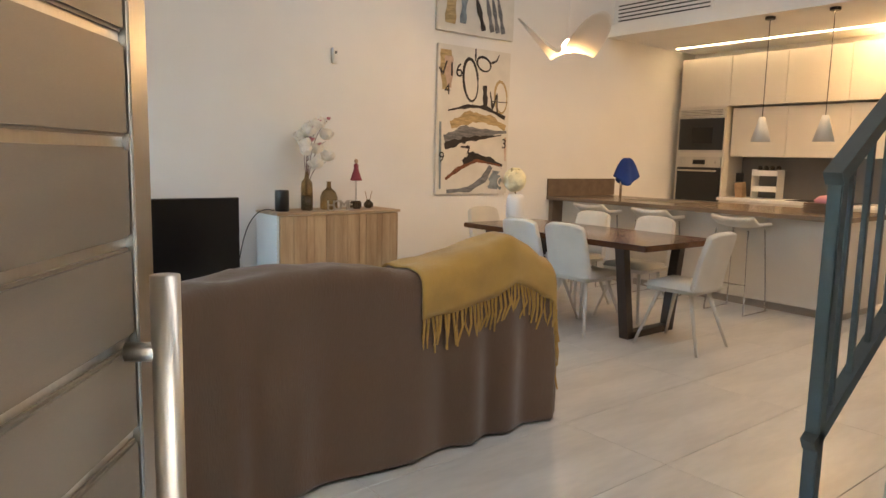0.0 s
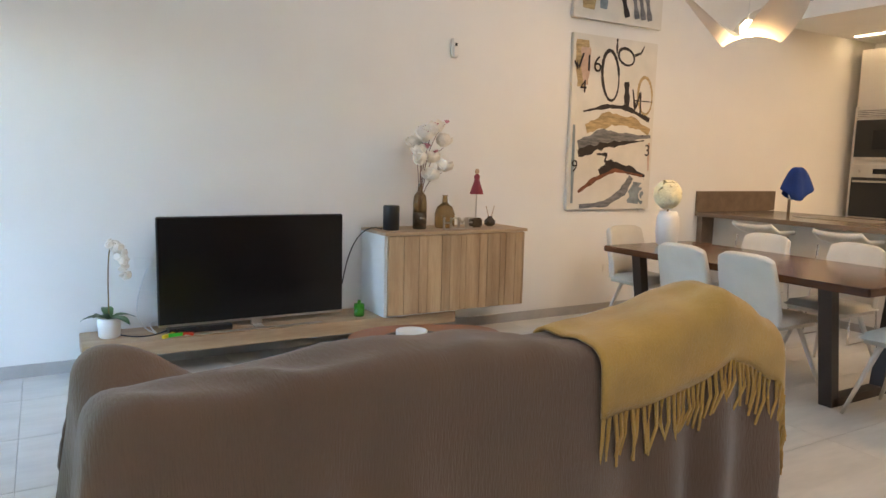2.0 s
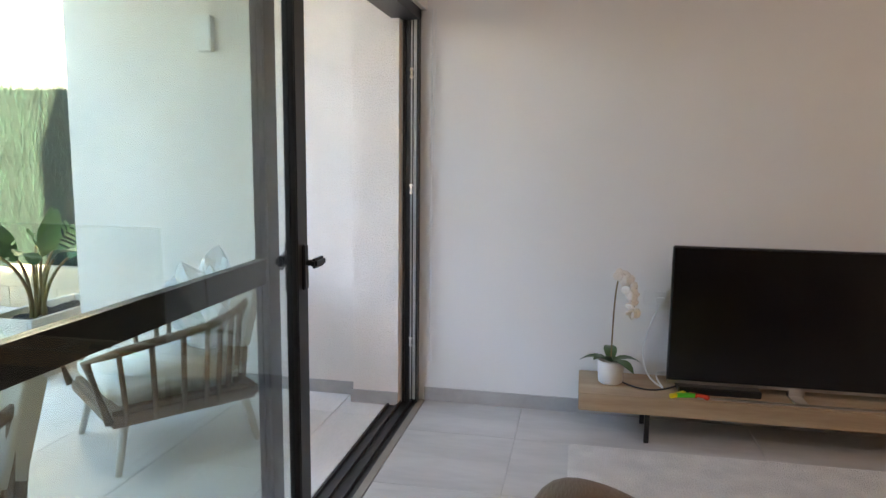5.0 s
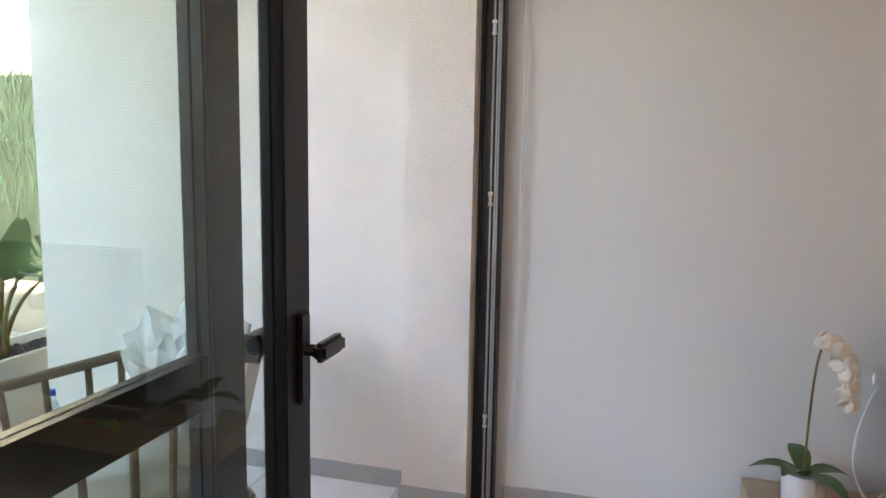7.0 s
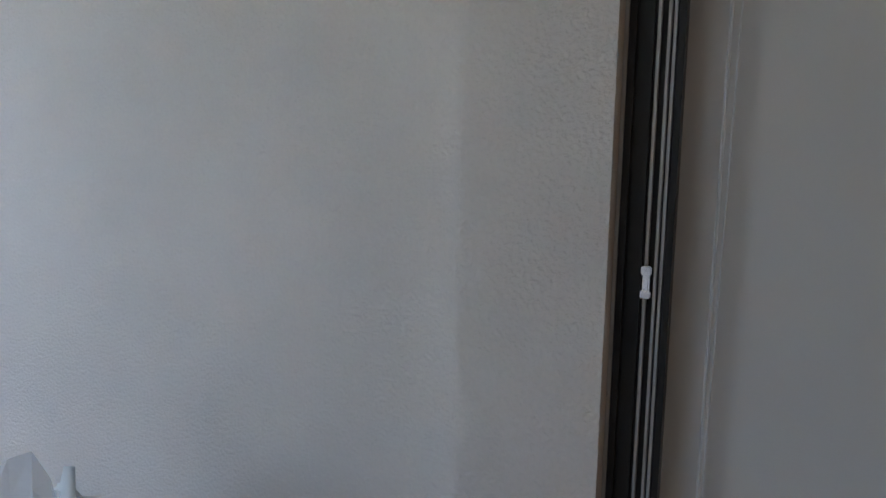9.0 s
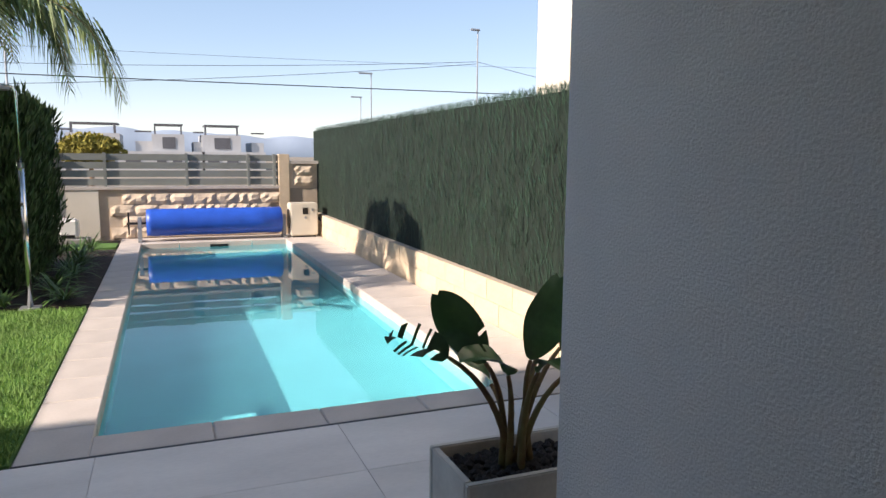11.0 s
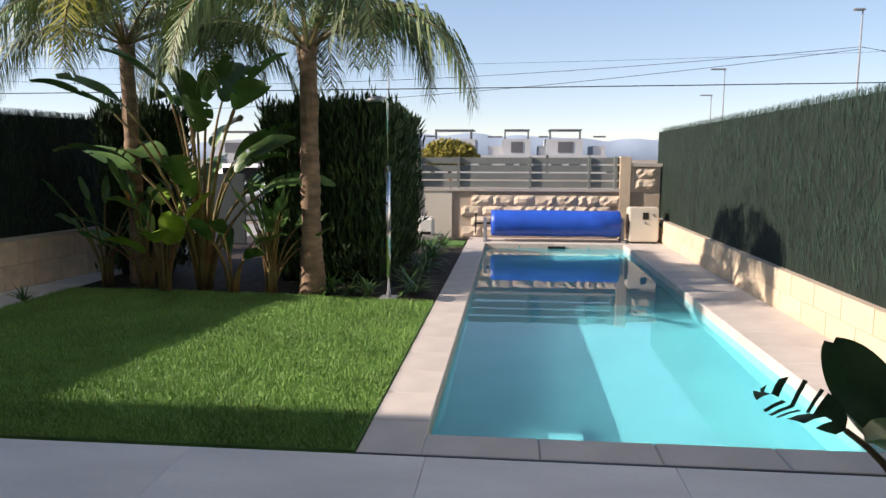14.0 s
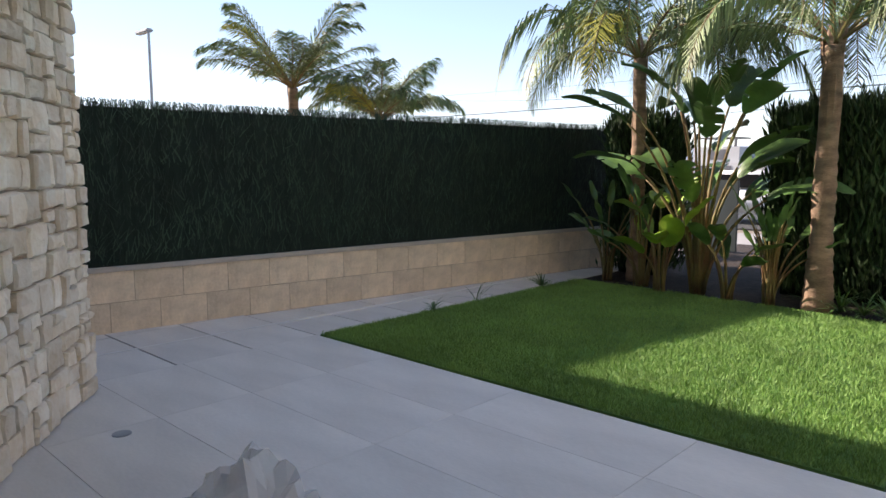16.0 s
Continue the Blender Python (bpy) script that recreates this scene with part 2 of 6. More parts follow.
M_PAVE = mat("pavement_concrete", (0.36, 0.34, 0.32), 0.9, vary=0.1, scale=2, fine=60, bump=0.2, rand=0.05)
M_ROAD = mat("asphalt", (0.06, 0.06, 0.06), 0.9, vary=0.2, scale=1, fine=90, bump=0.4)
# the hills' blue is distance haze mixed into the base colour
M_MOUNT = mat("far_hills_hazed", (0.33, 0.4, 0.5), 1.0, vary=0.08, scale=0.003, fine=0.02, bump=0)
M_POLE = mat("galvanised", (0.4, 0.41, 0.42), 0.5, metal=0.6, vary=0.1, fine=40, bump=0.05)
M_WIRE = mat("wire", (0.02, 0.02, 0.022), 0.7, vary=0.1, fine=40, bump=0)
M_CAR = mat("white_car_paint", (0.75, 0.75, 0.75), 0.2, vary=0.02, fine=20, bump=0)
M_CANVAS = mat("canvas", (0.72, 0.68, 0.61), 0.85, vary=0.06, scale=5, fine=250, bump=0.15)
M_INK = mat("black_paint", (0.03, 0.022, 0.02), 0.6, vary=0.3, scale=12, fine=60, bump=0.1)
M_GREYP = mat("grey_paint", (0.2, 0.2, 0.21), 0.7, vary=0.3, scale=10, fine=40, bump=0.1, stretch=(1, 1, 5))
M_SAND = mat("sand_paint", (0.5, 0.36, 0.18), 0.7, vary=0.25, scale=10, fine=40, bump=0.1, stretch=(1, 1, 6))
M_RUSTP = mat("rust_paint", (0.2, 0.075, 0.035), 0.7, vary=0.3, scale=10, fine=40, bump=0.1)
M_PEACH = mat("peach_paint", (0.6, 0.42, 0.32), 0.7, vary=0.15, scale=8, fine=40, bump=0.1)
M_TEALP = mat("slate_paint", (0.26, 0.31, 0.34), 0.7, vary=0.25, scale=8, fine=40, bump=0.1)
M_SHADE = mat("frosted_glass", (0.8, 0.74, 0.66), 0.4, vary=0.02, fine=60, bump=0.02, trans=0.35)
M_BULB = glow("bulb", (1.0, 0.66, 0.32), 0.6)
M_LED = glow("led_strip", (1.0, 0.74, 0.42), 0.35)
M_CABLEW = mat("white_cable", (0.7, 0.7, 0.69), 0.5, vary=0.03, fine=50, bump=0)


# ---- small builders ----
def mesh_ob(name, bm, material, parent=None, smooth=False):
    me = bpy.data.meshes.new(name)
    bmesh.ops.recalc_face_normals(bm, faces=bm.faces)
    bm.to_mesh(me)
    bm.free()
    me.materials.append(material)
    if smooth:
        me.polygons.foreach_set("use_smooth", [True] * len(me.polygons))
    ob = new(name, me)
    if parent:
        ob.parent = parent
    return ob


def part(name, bm, material, parent, label="", smooth=False):
    return tagged(mesh_ob(name, bm, material, parent, smooth), label)


def raw(name, verts, faces, material, parent=None, smooth=False):
    me = bpy.data.meshes.new(name)
    me.from_pydata([tuple(v) for v in verts], [], faces)
    me.materials.append(material)
    if smooth:
        me.polygons.foreach_set("use_smooth", [True] * len(me.polygons))
    ob = new(name, me)
    if parent:
        ob.parent = parent
    return ob


def thing(name, label, category, where=None, group="", kind=""):
    ob = new(name)
    ob.empty_display_size = 0.1
    if where is not None:
        ob.matrix_world = where
    return tagged(ob, label, category, group, kind)


def box(x0, y0, z0, x1, y1, z1, bevel=0.0, segs=2):
    bm = bmesh.new()
    bmesh.ops.create_cube(bm, size=1)
    for v in bm.verts:
        v.co = Vector(((x0 + x1) / 2 + v.co.x * (x1 - x0), (y0 + y1) / 2 + v.co.y * (y1 - y0), (z0 + z1) / 2 + v.co.z * (z1 - z0)))
    if bevel:
        bmesh.ops.bevel(bm, geom=list(bm.edges), offset=bevel, segments=segs, affect="EDGES", clamp_overlap=True)
    return bm


def merge(*bms):
    out = bmesh.new()
    for b in bms:
        me = bpy.data.meshes.new("tmp")
        b.to_mesh(me)
        b.free()
        out.from_mesh(me)
        bpy.data.meshes.remove(me)
    return out


def lathe(profile, n=24, at=(0, 0, 0)):
    bm = bmesh.new()
    rings = []
    for r, z in profile:
        rings.append([bm.verts.new((at[0] + r * math.cos(a), at[1] + r * math.sin(a), at[2] + z)) for a in [2 * math.pi * i / n for i in range(n)]])
    for a, b in zip(rings, rings[1:]):
        for i in range(n):
            bm.faces.new((a[i], a[(i + 1) % n], b[(i + 1) % n], b[i]))
    bm.faces.new(rings[0])
    bm.faces.new(rings[-1])
    return bm


def tube(points, radius, n=8, taper=1.0):
    bm = bmesh.new()
    pts = [Vector(p) for p in points]
    rings = []
    for i, p in enumerate(pts):
        d = (pts[min(i + 1, len(pts) - 1)] - pts[max(i - 1, 0)]).normalized()
        u = d.cross(Vector((0, 0, 1)))
        u = u.normalized() if u.length > 1e-3 else Vector((1, 0, 0))
        w = d.cross(u)
        r = radius * (1 + (taper - 1) * i / max(1, len(pts) - 1))
        rings.append([bm.verts.new(p + u * (r * math.cos(2 * math.pi * k / n)) + w * (r * math.sin(2 * math.pi * k / n))) for k in range(n)])
    for a, b in zip(rings, rings[1:]):
        for i in range(n):
            bm.faces.new((a[i], a[(i + 1) % n], b[(i + 1) % n], b[i]))
    bm.faces.new(rings[0])
    bm.faces.new(rings[-1])
    return bm


def curve_pts(a, b, c, n=10):
    """A bow from a by way of b to c."""
    a, b, c = Vector(a), Vector(b), Vector(c)
    return [a * (1 - t) ** 2 + b * (2 * t * (1 - t)) + c * t * t for t in [i / n for i in range(n + 1)]]


def structure(name, bm, material, label="", category="wall"):
    return tagged(mesh_ob(name, bm, material), label, category, kind="structure")


# ---- the house: shell ----
structure("floor", box(-0.02, -6.0, -0.12, 9.4, 0.0, -0.006), M_GROUT, "grey grout bed under the pale floor tiles", "floor")
structure("wall_north", box(-0.05, 0.0, -0.1, 9.4, 0.25, 5.2), M_WALL, "plain white painted living room wall", "wall")
structure("wall_east", box(9.4, -6.0, -0.1, 9.6, 0.25, 5.2), M_WALL, "plain white kitchen end wall", "wall")
# the niche above the doorway only makes room for the added fill lamp
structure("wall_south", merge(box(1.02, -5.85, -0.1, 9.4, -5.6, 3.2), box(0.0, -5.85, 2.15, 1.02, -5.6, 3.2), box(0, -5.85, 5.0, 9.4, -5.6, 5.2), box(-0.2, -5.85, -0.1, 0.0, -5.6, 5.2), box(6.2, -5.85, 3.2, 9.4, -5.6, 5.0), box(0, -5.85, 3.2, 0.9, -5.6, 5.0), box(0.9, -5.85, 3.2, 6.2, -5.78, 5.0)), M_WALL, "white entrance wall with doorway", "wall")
structure("wall_west", merge(box(-0.2, -5.6, 2.2, 0.0, 0.0, 5.2), box(-0.2, -5.6, -0.1, 0.0, -4.45, 2.2)), M_WALL, "white wall over the wide sliding door", "wall")
# unseen white backing close behind the added fill lamp
structure("fill_lamp_backing", box(0.9, -5.77, 3.2, 6.2, -5.74, 5.0), M_WHITE, "unseen white panel behind the added fill lamp", "blind")
structure("ceiling", box(-0.2, -6.0, 5.2, 9.6, 0.25, 5.4), M_CEIL, "plain white high ceiling", "ceiling")
structure("kitchen_ceiling", merge(box(7.43, -5.6, 2.88, 9.4, 0.0, 3.02), box(7.55, -5.6, 3.02, 7.7, 0.0, 5.2)), M_CEIL, "lowered white kitchen ceiling", "ceiling")
structure("entrance_step", box(-1.5, -9.0, -0.16, 4.0, -5.6, -0.012), M_PAVE, "paved porch outside the front door", "floor")
structure("baseboard", merge(box(0.0, -0.012, 0.0, 6.6, 0.0, 0.08)), M_SKIRT, "grey tiled skirting along the white wall", "skirting")

# sliding door frame along the west opening
frame_w = thing("window_1", "dark aluminium sliding glass door, half open", "sliding door", kind="structure")
part("window_frame", merge(box(-0.12, -0.05, 0.0, -0.03, -0.02, 2.2), box(-0.12, -0.065, 0, -0.108, -0.05, 2.2), box(-0.088, -0.06, 0, -0.08, -0.05, 2.2), box(-0.042, -0.068, 0, -0.03, -0.05, 2.2)), M_ALU, frame_w, "dark jamb with grooves")
part("edge_strip", box(-0.127, -0.068, 0.0, -0.1205, -0.03, 2.2), M_ALUL, frame_w, "pale outer edge strip")
for gx in (-0.072, -0.056, -0.047):
    part("brush_seal", box(gx - 0.0025, -0.064, 0.02, gx + 0.0025, -0.05, 2.18), M_ALUL, frame_w)
for cz in (0.364, 1.234, 1.86):
    part("latch_keeper", merge(box(-0.076, -0.07, cz - 0.028, -0.064, -0.06, cz + 0.028, 0.003), box(-0.079, -0.073, cz + 0.012, -0.061, -0.06, cz + 0.028, 0.002), box(-0.079, -0.073, cz - 0.028, -0.061, -0.06, cz - 0.014, 0.002)), M_CHROME, frame_w)
part("window_head", box(-0.17, -4.45, 2.14, -0.03, -0.02, 2.2), M_ALU, frame_w)
part("sill_strip", box(-0.035, -4.45, -0.02, 0.002, -0.0, 0.002), mat("sill_stone", (0.3, 0.26, 0.21), 0.5, vary=0.1), frame_w, "brown stone sill strip")
part("track", merge(box(-0.19, -4.45, -0.03, -0.035, -0.02, -0.004), box(-0.135, -4.45, -0.01, -0.125, -0.05, 0.012), box(-0.075, -4.45, -0.01, -0.065, -0.05, 0.012), box(-0.19, -4.45, -0.01, -0.18, -0.02, 0.012)), M_ALU, frame_w, "grooved dark floor track")


def leaf(name, x, y0, y1, handle, bar):
    root = thing(name, "dark framed glass sliding leaf with mid rail", "glass door", kind="structure")
    w = 0.09
    part("stile", box(x - 0.025, y1 - w, 0.015, x + 0.025, y1, 2.15, 0.004), M_ALU, root)
    part("stile", box(x - 0.025, y0, 0.015, x + 0.025, y0 + w, 2.15, 0.004), M_ALU, root)
    part("rail", box(x - 0.024, y0 + w, 0.015, x + 0.024, y1 - w, 0.1), M_ALU, root)
    part("rail", box(x - 0.024, y0 + w, 2.07, x + 0.024, y1 - w, 2.15), M_ALU, root)
    if bar:
        part("mid_rail", box(x - 0.018, y0 + w, 1.005, x + 0.018, y1 - w, 1.085), M_ALU, root)
    for z0, z1 in ((0.1, 1.005), (1.085, 2.07)) if bar else ((0.1, 2.07),):
        g = part("pane", box(x - 0.004, y0 + w, z0, x + 0.004, y1 - w, z1), M_GLASS, root)
        g.visible_shadow = False
    if handle:
        for s in (1, -1):
            h = part("door_handle", merge(box(x + s * 0.025, y1 - 0.058, 0.95, x + s * 0.037, y1 - 0.022, 1.11, 0.004), tube([(x + s * 0.03, y1 - 0.04, 1.045), (x + s * 0.075, y1 - 0.04, 1.045)], 0.011), box(x + s * 0.055, y1 - 0.06, 1.028, x + s * 0.08, y1 + 0.035, 1.062, 0.008)), M_BLACK, root, "black lever handle")
    return root


leaf("sliding_leaf", -0.11, -3.02, -1.525, True, False)
leaf("sliding_leaf", -0.15, -3.2, -1.68, False, True)
leaf("sliding_leaf", -0.2, -4.43, -3.0, False, False)
# roller blind cord by the jamb
cord = thing("blind_cord", "pale beaded blind cord hanging beside the jamb", "cord")
part("cord_loop", merge(tube([(0.035, -0.03, 2.2), (0.034, -0.03, 0.32)], 0.003, 6), tube([(0.055, -0.03, 2.2), (0.036, -0.03, 0.32)], 0.002, 6)), M_CABLEW, cord)
part("cord_weight", box(0.028, -0.038, 0.24, 0.044, -0.022, 0.33, 0.005), M_CABLEW, cord)

# terrace shell
structure("terrace_wall", box(-2.27, 0.0, -0.1, -0.05, 0.25, 2.6), M_STUCCO, "rough cream stucco terrace wall", "wall")
structure("terrace_pillar", box(-0.395, -0.12, -0.1, -0.128, 0.0, 2.6), M_STUCCO, "rough cream stucco pier beside the sliding door", "wall")
structure("terrace_ceiling", box(-2.4, -6.6, 2.6, -0.2, 0.3, 2.85), M_CEIL, "white covered terrace ceiling", "ceiling")
# unseen mass: its front edge is placed to cast the lawn's shadow line
structure("unseen_upper_storey", merge(box(-2.0, -6.6, 5.4, 9.6, 0.3, 6.1), box(-2.0, -6.6, 2.85, -0.2, 0.3, 5.4)), M_RENDER, "unseen upper storey, its edge set to shade the lawn", "wall")
structure("terrace_baseboard", merge(box(-2.27, -0.012, 0, -0.395, 0, 0.075), box(-0.407, -0.132, 0, -0.13, -0.12, 0.075), box(-0.407, -0.12, 0, -0.395, 0, 0.075)), M_SKIRT, "grey tiled skirting under the stucco", "skirting")
structure("outer_wall", box(-0.2, -6.6, -0.1, -0.0, -5.85, 5.4), M_RENDER, "cream rendered house corner", "wall")

# ---- garden: ground and large structure ----
GX0, GX1, GY0, GY1 = -14.6, -0.2, -9.0, 2.2
bm = bmesh.new()
R = 1500
outer = [bm.verts.new(p) for p in ((-R, -R, -0.2), (R, -R, -0.2), (R, R, -0.2), (-R, R, -0.2))]
inner = [bm.verts.new(p) for p in ((-13.2, -2.2, -0.2), (-4.0, -2.2, -0.2), (-4.0, 1.4, -0.2), (-13.2, 1.4, -0.2))]
for i in range(4):
    bm.faces.new((outer[i], outer[(i + 1) % 4], inner[(i + 1) % 4], inner[i]))
tagged(mesh_ob("ground", bm, M_EARTH), "dry open ground reaching the hills", "ground", kind="structure")
PX0, PX1, PY0, PY1 = -12.84, -4.33, -1.535, 0.84
structure("terrace_bed", merge(box(-4.06, -8.0, -0.2, -0.19, 1.6, -0.012)), M_GROUT, "grout bed of the paved terrace", "pavement")
structure("path_bed", box(-4.055, -8.0, -0.0115, -0.2, -6.052, -0.0095), M_SOIL, "dark joint bed of the slab path", "pavement")
structure("garden_path", box(-9.2, -8.2, -0.2, -4.07, -6.0, -0.03), M_SOIL, "bed of the paved side path", "pavement")
structure("street_path", box(-16.0, -8.2, -0.2, -9.2, -4.2, -0.03), M_PAVE, "pale paved way to the garden gate", "pavement")
structure("planting_bed", merge(box(-13.7, -6.1, -0.2, -8.05, -1.87, -0.02)), M_SOIL, "dark mulched planting bed", "ground")
structure("road", box(-30, -60, -0.19, -18.5, 60, -0.15), M_ROAD, "grey asphalt street beyond the garden", "road")

# pool
pool = thing("swimming_pool", "long narrow turquoise pool with stone coping", "pool", kind="structure")
D = -0.66
part("pool_shell", merge(box(PX0 - 0.1, PY0 - 0.1, D - 0.1, PX1 + 0.1, PY1 + 0.1, D), box(PX0 - 0.1, PY0 - 0.1, D, PX0, PY1 + 0.1, -0.04), box(PX1, PY0 - 0.1, D, PX1 + 0.1, PY1 + 0.1, -0.04), box(PX0, PY0 - 0.1, D, PX1, PY0, -0.04), box(PX0, PY1, D, PX1, PY1 + 0.1, -0.04)), M_POOL, pool, "turquoise mosaic lining")
for i in range(3):
    part("pool_step", box(PX1 - 0.3 * (i + 1), PY0, D, PX1 - 0.3 * i, PY0 + 0.9, D + 0.4 - 0.13 * i, 0.01), M_POOL, pool)
part("skimmer", box(PX0 - 0.002, -0.45, -0.1, PX0 + 0.015, -0.15, -0.045), M_BLACK, pool)
bm = bmesh.new()
bm.faces.new([bm.verts.new(p) for p in ((PX0, PY0, -0.085), (PX1, PY0, -0.085), (PX1, PY1, -0.085), (PX0, PY1, -0.085))])
water = tagged(mesh_ob("water", bm, M_WATER), "clear still turquoise pool water", "water", kind="structure")
water.visible_shadow = False

# far garden wall, its pillars and slatted rail
FX = -13.75
far_wall = thing("garden_wall_far", "cream block garden wall with grey slatted rail", "wall", kind="structure")
part("wall_core", merge(box(FX - 0.18, -2.95, -0.2, FX - 0.03, 1.6, 0.86)), M_MORTAR, far_wall)
part("wall_coping", box(FX - 0.2, -2.95, 0.86, FX + 0.02, 0.87, 0.91), M_CAP, far_wall)
part("pillar", box(FX - 0.22, -3.2, -0.2, FX + 0.04, -2.85, 1.5, 0.01), M_BLOCKS, far_wall)
part("pillar", box(FX - 0.22, 0.87, -0.2, FX + 0.03, 1.07, 1.5, 0.01), M_BLOCKS, far_wall)
part("plain_panel", box(FX - 0.03, -2.85, -0.1, FX + 0.004, -2.2, 0.858), M_RENDER, far_wall, "smooth rendered end of the wall")
part("low_pier", box(FX - 0.2, 1.07, 0.86, FX - 0.03, 1.6, 1.32), M_BLOCK, far_wall)
part("pier_cap", box(FX - 0.22, 1.05, 1.32, FX + 0.02, 1.62, 1.38), M_CAP, far_wall)
for i in range(4):
    part("slat", box(FX - 0.1, -2.85, 0.93 + 0.145 * i, FX - 0.075, 0.87, 1.045 + 0.145 * i, 0.003), M_SLAT, far_wall)
for yy in (-2.8, -2.08, -0.75, 0.33, 0.8):
    part("post", box(FX - 0.075, yy - 0.025, 0.9, FX - 0.03, yy + 0.025, 1.5), M_SLAT, far_wall)


def bristle_fence(name, a, b, z0, z1, label, count, seed):
    """Artificial heather fence from a to b: a dark mat with upright bristles on the near side."""
    rnd = np.random.RandomState(seed)
    a, b = np.array(a), np.array(b)
    d = (b - a) / np.linalg.norm(b - a)
    nrm = np.array((-d[1], d[0]))
    root = thing(name, label, "fence")
    ln = np.linalg.norm(b - a)
    vs = []
    for s, z, o in ((0, z0, -0.03), (ln, z0, -0.03), (ln, z1 - 0.05, -0.03), (0, z1 - 0.05, -0.03), (0, z0, 0.02), (ln, z0, 0.02), (ln, z1 - 0.05, 0.02), (0, z1 - 0.05, 0.02)):
        q = a + d * s + nrm * o
        vs.append((q[0], q[1], z))
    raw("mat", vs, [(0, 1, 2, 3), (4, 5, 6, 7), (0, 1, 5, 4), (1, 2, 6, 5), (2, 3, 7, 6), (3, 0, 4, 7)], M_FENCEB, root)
    verts, faces = [], []
    for i in range(count):
        s = rnd.rand() * ln
        top = rnd.rand() < 0.06
        h = 0.05 + 0.11 * rnd.rand()
        z = z1 - h * 0.8 if top else z0 + rnd.rand() * max(0.05, z1 - z0 - h)
        side = 1 if rnd.rand() < 0.8 else -1
        o = side * (0.02 + 0.02 * rnd.rand())
        w = 0.002 + 0.004 * rnd.rand()
        lean, out = 0.05 * rnd.randn(), side * 0.03 * rnd.rand()
        p = a + d * s + nrm * o
        q = a + d * (s + lean) + nrm * (o + out)
        k = len(verts)
        verts += [(*(p - d * w), z), (*(p + d * w), z), (*(q + d * w * 0.4), z + h), (*(q - d * w * 0.4), z + h)]
        faces.append((k, k + 1, k + 2, k + 3))
    tagged(raw("bristles", verts, faces, M_FENCE, root), kind="stuff")
    return root


bristle_fence("bristle_fence", (-14.2, 1.66), (-2.0, 1.62), 0.38, 2.0, "sunlit dark green artificial heather fence on low wall", 60000, 1)
LA, LB = np.array((-1.4, -7.7)), np.array((-10.3, -6.38))
bristle_fence("bristle_fence", LA, LB, 0.574, 1.99, "shaded dark green artificial heather fence on block wall", 45000, 2)

# neighbouring house, then an unseen block added to shade the terrace
nb = thing("neighbour_house", "cream rendered house behind the green fence", "house")
part("wall", merge(box(-8.7, 3.5, -0.2, 4.0, 12.0, 4.0), box(-8.55, 3.5, 4.0, 4.0, 12.0, 7.2)), M_RENDER, nb)
part("roof", box(-8.75, 3.4, 7.2, 4.1, 12.1, 7.4), M_CAP, nb)
# unseen block: height and front edge are set by the garden shadow
nb = thing("neighbour_house", "unseen two-storey block added to shade the terrace", "house")
part("wall", box(-1.95, -20, -0.2, 7.0, -9.2, 6.2), M_RENDER, nb)
part("roof", box(-2.0, -20.1, 6.2, 7.1, -9.1, 6.4), M_CAP, nb)

# ---- living room ----
# front door, ajar
door = thing("door_1", "open brown metal front door with grooved panels", "door", pose(0.0, -5.53, 0, 0, 0, 53.5), kind="structure")
W = 0.95
part("leaf_edge", merge(box(W - 0.055, -0.03, 0.01, W, 0.03, 2.08, 0.003), box(0, -0.03, 0.01, 0.02, 0.03, 2.08)), M_STEEL, door, "brushed steel edge profile")
for i in range(17):
    z = 0.01 + i * 0.122
    part("panel", box(0.02, -0.026, z + 0.006, W - 0.056, 0.026, z + 0.116, 0.004), M_DOORP, door)
    part("groove", box(0.02, -0.018, z - 0.006, W - 0.056, 0.018, z + 0.006), M_STEEL, door, "bright groove line")
h = part("bar_handle", merge(tube([(W - 0.085, -0.075, 0.35), (W - 0.085, -0.075, 1.195)], 0.0175, 20), tube([(W - 0.085, -0.026, 1.1), (W - 0.085, -0.075, 1.1)], 0.012, 14), tube([(W - 0.085, -0.026, 0.45), (W - 0.085, -0.075, 0.45)], 0.012, 14)), M_STEEL, door, "long brushed steel pull bar", True)
part("lever", merge(tube([(W - 0.03, 0.028, 1.1), (W - 0.03, 0.07, 1.095)], 0.018, 14), tube([(W - 0.03, 0.06, 1.097), (W - 0.028, 0.09, 1.09), (W - 0.03, 0.108, 1.07), (W - 0.04, 0.112, 1.045), (W - 0.06, 0.105, 1.02), (W - 0.1, 0.085, 1.0)], 0.012, 12), box(W - 0.05, 0.03, 1.06, W - 0.012, 0.036, 1.14, 0.003)), M_STEEL, door, "curved inside lever", True)


# sofa under its cover
SX0, SX1, SY0, SY1 = 0.78, 2.93, -3.34, -2.42


